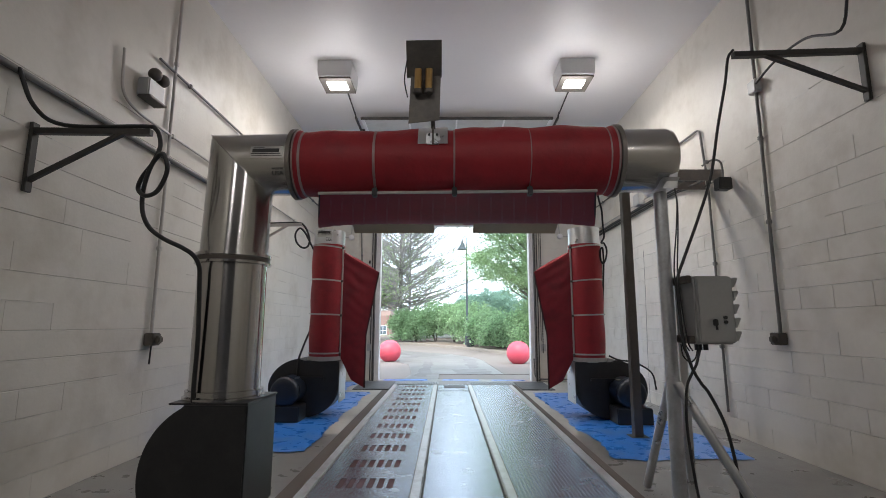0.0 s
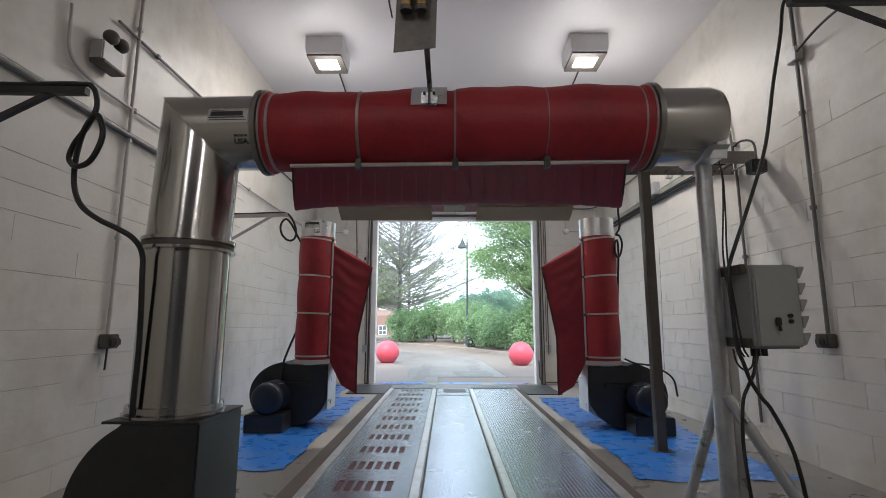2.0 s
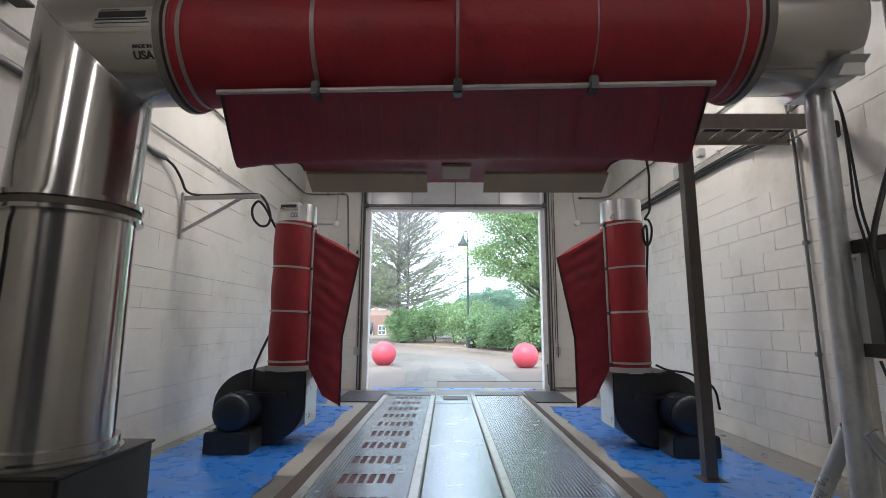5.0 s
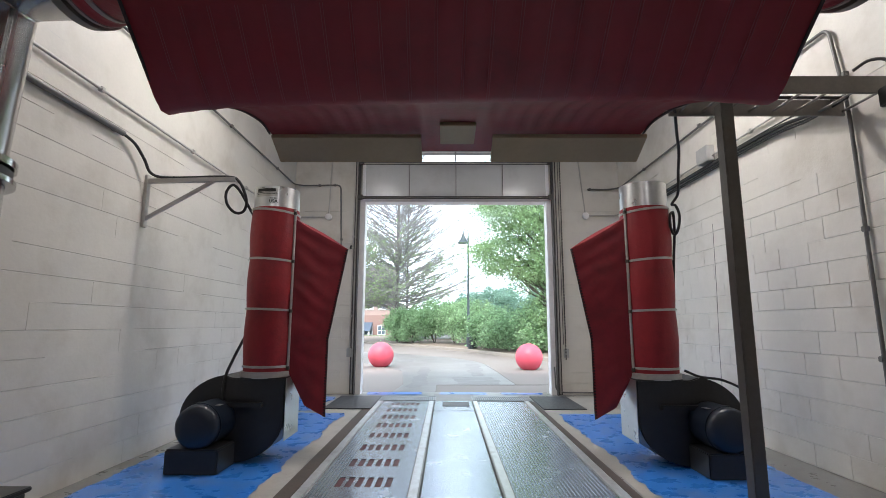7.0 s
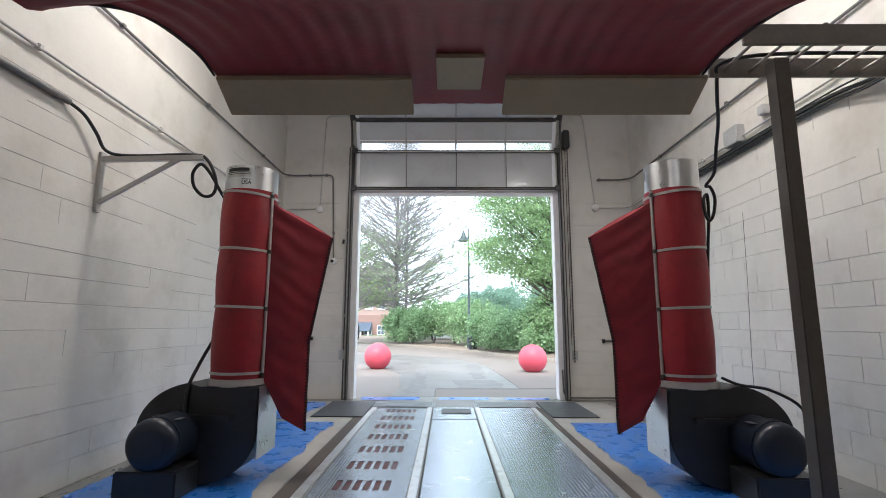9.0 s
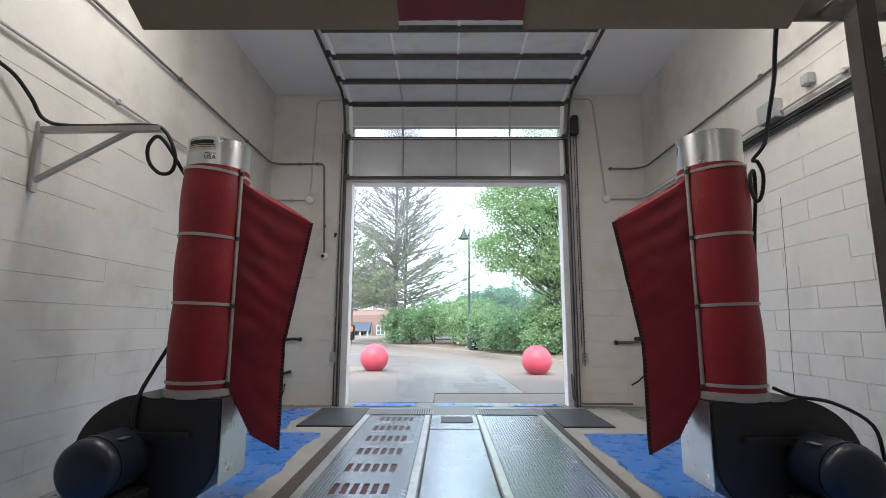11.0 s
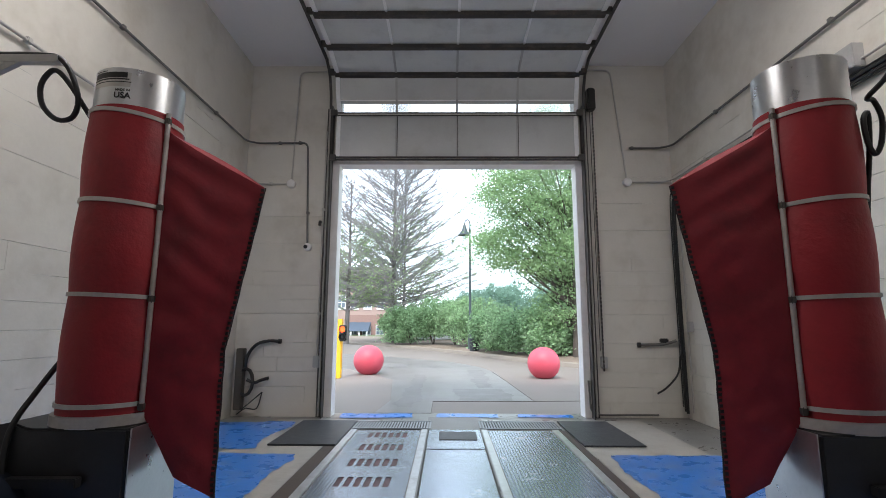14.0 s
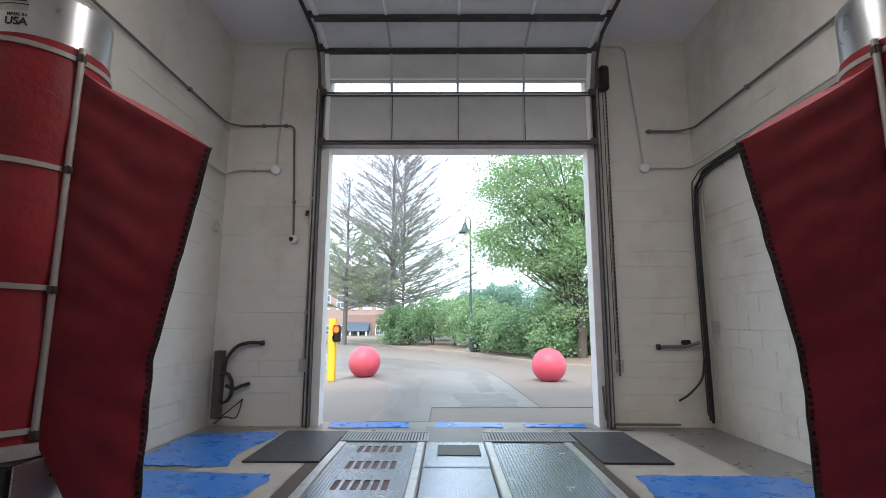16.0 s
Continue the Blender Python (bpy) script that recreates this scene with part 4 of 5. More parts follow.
# hoses and hooks low on the end wall
hb = small_box("hose_valve", -2.86, -2.76, 11.38, 11.5, 0.10, 0.92, "iron", "dark upright pipe box with hoses in the corner", "valve")
part("hose", swept(smooth_line([(-2.74, 11.42, 0.62), (-2.71, 11.41, 0.82), (-2.60, 11.42, 0.97), (-2.45, 11.45, 1.02), (-2.29, 11.45, 1.015)]), 0.022, 10), "cable", hb, "black rubber hose", True)
part("nozzle", swept([(-2.31, 11.45, 1.015), (-2.27, 11.45, 1.015)], 0.032, 12), "black", hb, "", True)
bm = sweep(bmesh.new(), [(-2.72 + 0.10 * math.cos(a / 12 * 2 * math.pi), 11.40 + 0.01 * (a // 12), 0.47 + 0.18 * math.sin(a / 12 * 2 * math.pi)) for a in range(37)], 0.02, 8)
part("hose_coil", bm, "cable", hb, "coil of black hose", True)
part("hose", swept(smooth_line([(-2.70, 11.40, 0.50), (-2.60, 11.42, 0.46), (-2.52, 11.44, 0.49), (-2.42, 11.45, 0.52)]), 0.022, 10), "cable", hb, "", True)
part("strap", swept(smooth_line([(-2.50, 11.46, 0.33), (-2.55, 11.42, 0.12), (-2.70, 11.42, 0.12), (-2.82, 11.42, 0.04)]), 0.008, 8), "cable", hb, "", True)
part("strap", swept(smooth_line([(-2.50, 11.46, 0.33), (-2.62, 11.43, 0.22), (-2.76, 11.42, 0.10)]), 0.008, 8), "cable", hb, "", True)
ob = run("hose_stub", [(2.70, 11.47, 0.98), (3.02, 11.46, 0.99), (3.20, 11.42, 1.04)], 0.02, "darkpipe", "short dark pipe stub with a tap on the end wall", "pipe", soft=5)
part("tap", boxed(2.98, 3.10, 11.43, 11.47, 1.01, 1.07, bevel=0.012), "black", ob)
part("nozzle", swept([(2.68, 11.47, 0.98), (2.72, 11.47, 0.98)], 0.035, 12), "black", ob, "", True)
run("hose", [(3.22, 11.38, 0.85), (3.17, 11.38, 0.60), (3.02, 11.40, 0.42), (2.90, 11.44, 0.33)], 0.013, "cable", "thin black hose curving off the cable bundle", "hose", soft=6)

# chain hoist beside the door
ch = thing("chain_hoist", (2.17, 11.42, 4.55), "black chain hoist with a long hanging chain", "chain hoist")
part("gearbox", boxed(2.11, 2.23, 11.36, 11.49, 4.40, 4.74, bevel=0.02), "black", ch)
bm = bmesh.new()
for k in range(130):
    z = 4.40 - 0.029 * k
    dx, dy = (0.010, 0.004) if k % 2 else (0.004, 0.010)
    box(bm, 2.19 - dx, 2.19 + dx, 11.43 - dy, 11.43 + dy, z - 0.034, z)
part("chain", bm, "track", ch, "steel link chain")
part("chain", swept([(2.15, 11.43, 4.42), (2.15, 11.43, 0.9)], 0.006, 6), "track", ch)

# emergency light on the left wall
em = thing("emergency_light", (XL, 4.60, 3.42), "grey emergency light box with two round lamp heads", "emergency light")
part("case", boxed(XL, XL + 0.12, 4.45, 4.70, 3.385, 3.565, bevel=0.012), "greybox", em)
part("lid", boxed(XL + 0.02, XL + 0.15, 4.44, 4.71, 3.36, 3.385, bevel=0.006), "iron", em)
for y in (4.54, 4.67):
    bm = bmesh.new()
    bmesh.ops.create_uvsphere(bm, u_segments=20, v_segments=12, radius=0.062)
    bmesh.ops.translate(bm, vec=(XL + 0.11, y, 3.63), verts=bm.verts)
    hd = part("lamp_head", bm, "iron", em, "round dark lamp head", True)
    part("neck", swept([(XL + 0.08, y, 3.555), (XL + 0.10, y, 3.60)], 0.02, 10), "iron", hd)


# ---- wall arms with hoses ----
def wall_arm(wx, wy, z, tip, low, mat, label):
    s = 1 if tip[0] > wx else -1
    ob = thing("wall_arm", (wx, wy, low), label, "wall bracket", "wall arms")
    part("plate", boxed(min(wx, wx + s * 0.03), max(wx, wx + s * 0.03), wy - 0.03, wy + 0.03, low - 0.08, z + 0.06, bevel=0.004), mat, ob)
    part("arm", swept([(wx + s * 0.02, wy, z), tip], 0.030, square=True), mat, ob)
    a, b = Vector((wx + s * 0.02, wy, low)), Vector((wx, wy, z)).lerp(Vector(tip), 0.78)
    part("strut", swept([a, b], 0.022, square=True), mat, ob)
    return ob


wall_arm(XL, 3.42, 2.59, (-2.09, 3.435, 2.585), 2.23, "darkiron", "dark steel wall arm carrying a looped hose")
wall_arm(XL, 6.955, 2.63, (-2.09, 7.04, 2.675), 2.25, "conduit", "grey steel wall arm carrying a looped hose")
wall_arm(XR, 3.80, 3.42, (2.165, 3.607, 3.27), 3.08, "darkiron", "dark steel wall arm carrying a cable")
run("hose", [(XL + 0.05, 3.20, 2.95), (XL + 0.10, 3.30, 2.72), (-2.70, 3.42, 2.635), (-2.15, 3.43, 2.63), (-2.06, 3.43, 2.61), (-2.01, 3.41, 2.53), (-2.0, 3.40, 2.45), (-2.03, 3.385, 2.34), (-2.10, 3.40, 2.25), (-2.135, 3.42, 2.17), (-2.04, 3.36, 2.105), (-1.945, 3.335, 2.135), (-1.885, 3.32, 2.265),
             (-1.908, 3.31, 2.375), (-1.96, 3.33, 2.375), (-2.035, 3.37, 2.30), (-2.105, 3.43, 2.155), (-2.10, 3.44, 2.01), (-2.015, 3.40, 1.89), (-1.893, 3.37, 1.81), (-1.772, 3.36, 1.755), (-1.70, 3.39, 1.705), (-1.675, 3.435, 1.63), (-1.665, 3.44, 1.50), (-1.655, 3.455, 1.15), (-1.66, 3.46, 0.85), (-1.66, 3.47, 0.66)], 0.015, "cable", "black hose looped from a wall arm to the dryer", "hose", soft=5)
run("hose", [(WL, 6.50, 2.945), (XL + 0.05, 6.66, 2.90), (XL + 0.06, 6.80, 2.80), (XL + 0.08, 6.90, 2.69), (-2.70, 6.97, 2.67), (-2.20, 7.03, 2.70), (-2.06, 7.04, 2.66), (-1.98, 7.06, 2.48), (-2.00, 7.07, 2.36), (-2.08, 7.06, 2.34), (-2.16, 7.05, 2.42), (-2.18, 7.05, 2.54),
             (-2.12, 7.05, 2.62), (-2.05, 7.07, 2.56), (-1.99, 7.16, 2.42), (-1.94, 7.32, 2.25), (-1.86, 7.42, 1.9), (-1.87, 7.42, 1.5), (-1.96, 7.26, 1.18), (-2.01, 7.08, 0.92), (-2.03, 6.97, 0.74), (-2.03, 6.955, 0.50)], 0.014, "cable", "black hose looped from a wall arm to the dryer", "hose", soft=5)

# cable ladder on a square post
tray = thing("cable_ladder", (2.168, 5.96, 0), "grey steel cable ladder on a square post", "cable tray")
part("post", boxed(2.12, 2.216, 5.91, 6.01, 0, 2.95, bevel=0.006), "iron", tray, "dark square steel post")
part("post_foot", boxed(2.07, 2.27, 5.86, 6.06, 0, 0.012, bevel=0.003), "iron", tray)
for y in (5.77, 6.16):
    part("side_rail", boxed(1.835, XR - 0.06, y - 0.012, y + 0.012, 2.945, 3.08, bevel=0.003), "tray", tray)
for k in range(8):
    x = 1.92 + 0.19 * k
    part("rung", swept([(x, 5.78, 2.98), (x, 6.15, 2.98)], 0.011, 8), "tray", tray)
run("cable", [(3.1, 5.95, 3.0), (2.3, 5.97, 3.01), (1.98, 6.02, 3.01), (1.87, 6.10, 3.0), (1.90, 6.18, 2.96), (1.97, 6.32, 2.85), (2.04, 6.45, 2.745), (2.095, 6.60, 2.605), (2.165, 6.78, 2.46), (2.168, 6.92, 2.395), (2.213, 6.94, 2.385), (2.243, 6.94, 2.29), (2.223, 6.94, 2.16), (2.183, 6.94, 2.10), (2.153, 6.94, 2.17), (2.158, 6.95, 2.29), (2.193, 6.96, 2.32), (2.213, 7.0, 2.15), (2.213, 7.05, 1.9), (2.198, 7.07, 1.60), (2.188, 7.08, 1.35)], 0.013, "cable", "black cable hanging in a loop from the cable ladder", "cable", soft=5)
run("cable", [(2.25, 7.08, 0.83), (2.36, 7.02, 0.78), (2.55, 6.95, 0.75), (2.75, 6.9, 0.62), (2.8, 6.9, 0.40)], 0.012, "cable", "black cable over the blower", "cable", soft=5)
# small flood lamp near the ladder's end
fl = thing("flood_lamp", (XR, 5.6, 2.9), "small black lamp on a curved pipe by the wall", "lamp")
part("case", boxed(XR - 0.24, XR - 0.09, 5.53, 5.66, 2.78, 2.92, bevel=0.01), "black", fl)
part("bent_pipe", swept(smooth_line([(XR - 0.30, 5.76, 3.12), (XR - 0.22, 5.70, 3.17), (XR - 0.15, 5.63, 3.12), (XR - 0.15, 5.60, 2.91)]), 0.012, 8), "darkpipe", fl, "", True)

# control cabinet on a stand by the arch leg
cab = thing("control_cabinet", (1.72, 3.55, 0), "grey plastic control cabinet on a steel stand", "control cabinet")
part("stand_post", boxed(1.59, 1.628, 3.70, 3.74, 0, 1.62, bevel=0.003), "galv", cab, "slotted steel upright")
part("stand_post", boxed(1.645, 1.70, 3.70, 3.74, 0, 1.60, bevel=0.003), "galv", cab, "slotted steel upright")
body = part("body", boxed(1.645, 1.895, 3.43, 3.65, 1.125, 1.575, bevel=0.012), "cabinet", cab)
dr = part("door", boxed(1.653, 1.89, 3.408, 3.428, 1.135, 1.568, bevel=0.008), "cabinet", body)
part("latch", boxed(1.742, 1.772, 3.392, 3.410, 1.245, 1.29, bevel=0.005), "black", dr)
part("latch", swept([(1.757, 3.394, 1.25), (1.757, 3.389, 1.22)], 0.007, 8), "black", dr)
part("latch", swept([(1.822, 3.410, 1.30), (1.822, 3.392, 1.30)], 0.011, 12), "black", dr)
part("latch", swept([(1.824, 3.410, 1.27), (1.824, 3.394, 1.27)], 0.011, 12), "black", dr)
for k in range(5):
    z = 1.15 + 0.088 * k
    part("hinge_rib", prism([(1.89, z), (1.898, z - 0.005), (1.926, z + 0.05), (1.926, z + 0.06), (1.89, z + 0.06)], "y", 3.408, 3.45, 0.002), "cabinet", body, "dark moulded hinge rib")
for z in (1.155, 1.555):
    part("mount_strut", boxed(1.56, 1.64, 3.665, 3.695, z - 0.025, z + 0.025, bevel=0.004), "iron", cab, "dark steel channel")
    part("mount_strut", boxed(1.608, 1.642, 3.45, 3.70, z - 0.025, z + 0.025, bevel=0.004), "iron", cab, "dark steel channel")
for x in (1.672, 1.69, 1.73):
    part("gland", swept([(x, 3.50, 1.127), (x, 3.50, 1.085)], 0.016, 12), "black", body, "", True)
run("cable", [(1.69, 3.50, 1.09), (1.672, 3.49, 1.05), (1.648, 3.48, 0.99), (1.608, 3.47, 0.93), (1.565, 3.46, 0.84), (1.55, 3.46, 0.60), (1.58, 3.46, 0.25), (1.62, 3.46, 0.02)], 0.009, "cable", "black cable hanging below the control cabinet", "cable", soft=5)
run("cable", [(1.685, 3.52, 1.09), (1.655, 3.50, 1.03), (1.61, 3.49, 1.01), (1.575, 3.50, 1.05), (1.585, 3.54, 1.12)], 0.005, "cable", "thin cable looping under the control cabinet", "cable", soft=5)
run("cable", [(2.165, 3.60, 3.31), (2.12, 3.60, 3.24), (2.07, 3.58, 3.03), (1.985, 3.57, 2.70), (1.90, 3.57, 2.31), (1.77, 3.54, 1.995), (1.64, 3.51, 1.718), (1.565, 3.48, 1.56), (1.555, 3.47, 1.43), (1.56, 3.47, 1.29), (1.567, 3.47, 1.135), (1.588, 3.46, 1.05), (1.61, 3.45, 0.96), (1.648, 3.43, 0.875), (1.69, 3.42, 0.81), (1.78, 3.42, 0.60), (1.84, 3.44, 0.30), (1.86, 3.45, 0.02)], 0.0105, "cable", "thick black cable hanging from a wall arm", "cable", soft=5)
for k, dx in enumerate((0.0, 0.022)):
    run("cable", [(1.73, 3.78, 2.40), (1.722, 3.76, 2.30), (1.714 + dx * 0.2, 3.72, 2.145), (1.66 + dx * 0.6, 3.65, 1.915), (1.60 + dx, 3.58, 1.705), (1.56 + dx, 3.51, 1.56), (1.558 + dx, 3.49, 1.43), (1.572 + dx, 3.485, 1.25), (1.59 + dx, 3.49, 1.13), (1.62 + dx, 3.50, 1.08)], 0.005, "cable", "thin black cable running down to the control cabinet", "cable", soft=5)
run("cable", [(XR - 0.06, 5.04, 3.78), (3.2, 4.6, 3.80), (3.12, 4.1, 3.72), (3.10, 3.72, 3.55), (3.2, 3.72, 3.9), (XR - 0.04, 3.7, 4.2)], 0.012, "cable", "black cable from a junction box over a wall arm", "cable", soft=5)

# ---- conveyor floor ----
def slab(name, x0, x1, y0, y1, z0, z1, mat, label, category, kind="", bevel=0.002):
    ob = part(name, boxed(x0, x1, y0, y1, z0, z1, bevel=bevel), mat)
    return tagged(ob, label, category, kind=kind)


def ragged(x0, x1, y0, y1, seed, amount=0.12, step=0.035):
    """An outline of a patch with a worn, uneven edge."""
    pts = []
    corners = [(x0, y0), (x1, y0), (x1, y1), (x0, y1)]
    for (ax, ay), (bx_, by_) in zip(corners, corners[1:] + corners[:1]):
        n = max(2, int(math.hypot(bx_ - ax, by_ - ay) / step))
        for k in range(n):
            t = k / n
            x, y = ax + (bx_ - ax) * t, ay + (by_ - ay) * t
            wob = [sum(noise.noise(Vector((x * f, y * f, seed + d))) / g for f, g in ((1.3, 1.0), (4.0, 2.2), (13.0, 4.5))) for d in (0, 9)]
            pts.append((x + amount * wob[0], y + amount * wob[1]))
    return pts


def patch(name, outline, z, mat, label):
    bm = bmesh.new()
    bm.faces.new([bm.verts.new((x, y, z)) for x, y in outline])
    bmesh.ops.triangulate(bm, faces=bm.faces)
    ob = part(name, bm, mat)
    return tagged(ob, label, "floor paint", kind="structure")


patch("bare_floor_strip", ragged(-2.2, -1.25, 6.0, 11.3, 1, 0.02), 0.004, "bare", "pale worn concrete beside the conveyor")
patch("bare_floor_strip", ragged(1.46, 2.6, 6.0, 11.3, 2, 0.02), 0.004, "bare", "pale worn concrete beside the conveyor")
patch("blue_paint", ragged(-2.75, -1.42, 5.2, 9.55, 3, 0.10), 0.008, "blue", "worn bright blue floor paint")
patch("blue_paint", ragged(-2.85, -1.9, 9.75, 11.1, 4, 0.12), 0.010, "blue", "worn bright blue floor paint")
patch("blue_paint", ragged(1.60, 2.9, 5.0, 9.55, 5, 0.10), 0.008, "blue", "worn bright blue floor paint")
patch("blue_paint", ragged(-1.42, -0.45, 11.42, 11.74, 6, 0.06), 0.008, "blue", "worn bright blue paint at the threshold")
patch("blue_paint", ragged(-0.1, 0.75, 11.45, 11.72, 7, 0.08), 0.008, "blue", "worn bright blue paint at the threshold")
patch("blue_paint", ragged(1.0, 1.8, 11.45, 11.70, 8, 0.08), 0.008, "blue", "worn bright blue paint at the threshold")
patch("pale_threshold", ragged(-0.22, 0.50, 10.66, 11.5, 10, 0.02), 0.006, "drive", "grey wet threshold slab")

conv = thing("conveyor_deck", (0.1, 6, 0), "galvanised steel conveyor deck with rails and slots", "conveyor")
YC0, YC1 = -3.0, 10.66
for x0, x1, mat, label in ((-1.245, -1.115, "rust", "rusty dark channel"), (-1.11, -1.035, "rail", "pale steel rail"), (-0.265, -0.20, "rail", "pale steel rail"), (0.45, 0.515, "rail", "pale steel rail"), (1.29, 1.365, "rail", "pale steel rail"), (1.375, 1.45, "rust", "rusty dark channel")):
    part("rail", boxed(x0, x1, YC0, YC1, -0.02, 0.014 if mat == "rail" else 0.007, bevel=0.003), mat, conv, label)
for x in (-0.18, 0.43):
    # solid dark strip drawn for the shade between the plates
    part("gap", boxed(x - 0.006, x + 0.006, YC0, YC1, -0.02, 0.009), "dark", conv)
part("deck_plate", boxed(-0.17, 0.42, YC0, 10.60, -0.02, 0.010, bevel=0.003), "plate", conv, "smooth centre plate")
part("tread_plate", boxed(-0.172, 0.422, 9.72, 10.64, 0.010, 0.014, bevel=0.001), "plate", conv, "ribbed centre plate")
part("marker_plate", boxed(-0.05, 0.37, 10.10, 10.50, 0.014, 0.022, bevel=0.002), "mat", conv, "dark square plate")
for k in range(13):
    x = -0.155 + k * 0.047
    part("rib", boxed(x, x + 0.014, 9.74, 10.62, 0.014, 0.018), "plate", conv)
part("ribbed_plate", boxed(0.525, 1.275, YC0, 10.62, -0.02, 0.008, bevel=0.002), "plate", conv, "finely ribbed plate")
for k in range(24):
    x = 0.54 + k * 0.0305
    part("rib", boxed(x, x + 0.014, YC0, 10.6, 0.007, 0.0135), "plate", conv)
# slotted plate: solid strips with open slots between
rows_y = [10.36 - 0.555 * k for k in range(22)]
xs = [-0.83 + 0.078 * k for k in range(6)]
bm = bmesh.new()
box(bm, -1.015, xs[0] - 0.024, YC0, 10.62, -0.02, 0.010)
box(bm, xs[-1] + 0.024, -0.275, YC0, 10.62, -0.02, 0.010)
for a, b in zip(xs, xs[1:]):
    box(bm, a + 0.024, b - 0.024, YC0, 10.62, -0.02, 0.010)
for x in xs:
    prev = 10.62
    for y in rows_y:
        box(bm, x - 0.0245, x + 0.0245, y + 0.12, prev, -0.02, 0.0098)
        prev = y - 0.12
    if prev > YC0:
        box(bm, x - 0.0245, x + 0.0245, YC0, prev, -0.02, 0.0098)
part("slotted_plate", bm, "plate", conv, "plate with rows of square slots")
part("roller_bed", boxed(-0.87, -0.41, YC0, 10.62, 0.0005, 0.003), "redhole", conv, "dark red bed under the slots")
for k in range(5):
    x = -0.995 + k * 0.028
    part("rib", boxed(x, x + 0.011, YC0, 10.6, 0.010, 0.014), "plate", conv)
for x0, x1 in ((-1.10, -0.17), (0.45, 1.42)):
    gr = thing("drain_grate", ((x0 + x1) / 2, 10.95, 0), "long grey steel drain grate across the floor", "drain", "drain grates")
    # flat dark sheet on the floor stands in for a shaded pit
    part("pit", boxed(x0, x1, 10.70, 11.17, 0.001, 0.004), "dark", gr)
    for y0, y1 in ((10.70, 10.73), (11.14, 11.17)):
        part("frame", boxed(x0, x1, y0, y1, 0.004, 0.016, bevel=0.002), "grate", gr)
    n = int((x1 - x0) / 0.034)
    for k in range(n + 1):
        x = x0 + (x1 - x0) * k / n
        part("bar", boxed(x - 0.008, x + 0.008, 10.73, 11.14, 0.004, 0.015), "grate", gr)
slab("rubber_mat", -1.83, -1.115, 9.86, 11.16, 0.005, 0.022, "mat", "dark grey ribbed rubber floor mat", "mat", bevel=0.006)
slab("rubber_mat", 1.455, 2.10, 9.86, 11.16, 0.005, 0.022, "mat", "dark grey ribbed rubber floor mat", "mat", bevel=0.006)
run("pipe", bend([(1.98, 11.47, 0.5), (1.99, 11.44, 0.10), (2.10, 11.44, 0.05), (2.9, 11.44, 0.05)], 0.08), 0.014, "darkpipe", "thin dark pipe along the foot of the wall", "pipe")

structure("trim", swept(smooth_line([(XR - 0.0005, 8.44, 0.0), (XR - 0.0005, 8.42, 0.9), (XR - 0.0005, 8.37, 1.7), (XR - 0.0005, 8.34, 2.5)]), 0.003, 5), "darkpipe", "thin upright crack joint in the block wall", "joint")

# ---- outdoors ----
structure("ground", prism([(YE + 0.30, -0.5), (YE + 0.30, -0.012), (58.0, -0.012), (72.0, -0.5), (98.0, -1.75), (110.0, -1.8), (700.0, -1.8), (700.0, -3.0)], "x", -400, 400), "grass", "grass ground reaching the horizon", "ground")
bm = bmesh.new()
CURB = [(-26.0, 47.0), (-14.0, 42.0), (-6.9, 37.0), (-2.8, 32.2), (0.9, 25.7), (2.7, 21.3), (4.1, 19.2), (6.5, 17.6), (12.0, 16.5), (26.0, 16.3)]
curb_line = [(v.x, v.y) for v in smooth_line([(x, y, 0) for x, y in CURB], 8)]
structure("pavement", prism(curb_line + [(26.0, YE + 0.301), (-26.0, YE + 0.301)], "z", -0.3, 0.0), "apron", "tan concrete apron and driveway", "pavement")
drive_out = [(-0.19, 11.80), (-0.19, 12.88), (1.48, 12.92), (1.40, 15.0), (1.31, 17.9), (1.0, 19.6), (0.2, 21.5), (-2.0, 24.0), (-8.0, 29.0), (-24.0, 38.0), (-24.0, 30.0), (-8.0, 22.0), (-2.6, 18.6), (-1.2, 16.0), (-0.9, 13.0), (-1.0, 11.80)]
structure("road", prism(drive_out, "z", -0.05, 0.004), "drive", "grey worn driveway slab", "road")
cur = bmesh.new()
inner = [Vector((x, y, 0)) for x, y in curb_line]
prof = [(-0.02, 0.0), (-0.005, 0.12), (0.03, 0.14), (0.16, 0.14), (0.16, -0.05)]
cols = []
for i, p in enumerate(inner):
    d = (inner[min(i + 1, len(inner) - 1)] - inner[max(i - 1, 0)]).normalized()
    out = Vector((-d.y, d.x, 0)) * 1
    cols.append([cur.verts.new(p + out * a + Vector((0, 0, b))) for a, b in prof])
for a, b in zip(cols, cols[1:]):
    for k in range(len(prof) - 1):
        cur.faces.new((a[k], a[k + 1], b[k + 1], b[k]))
bmesh.ops.recalc_face_normals(cur, faces=cur.faces)
structure("curb", cur, "curb", "raised concrete kerb along the driveway", "kerb")
bed_bm = bmesh.new()
nb = len(inner)
top = []
for i, p in enumerate(inner):
    d = (inner[min(i + 1, nb - 1)] - inner[max(i - 1, 0)]).normalized()
    out = Vector((-d.y, d.x, 0))
    top.append([bed_bm.verts.new(p + out * w + Vector((0, 0, h + 0.05 * noise.noise((p + out * w) * 0.9)))) for w, h in ((0.15, 0.09), (0.8, 0.17), (2.0, 0.24), (4.0, 0.26), (9.0, 0.22))])
for a, b in zip(top, top[1:]):
    for k in range(4):
        bed_bm.faces.new((a[k], a[k + 1], b[k + 1], b[k]))
bmesh.ops.recalc_face_normals(bed_bm, faces=bed_bm.faces)
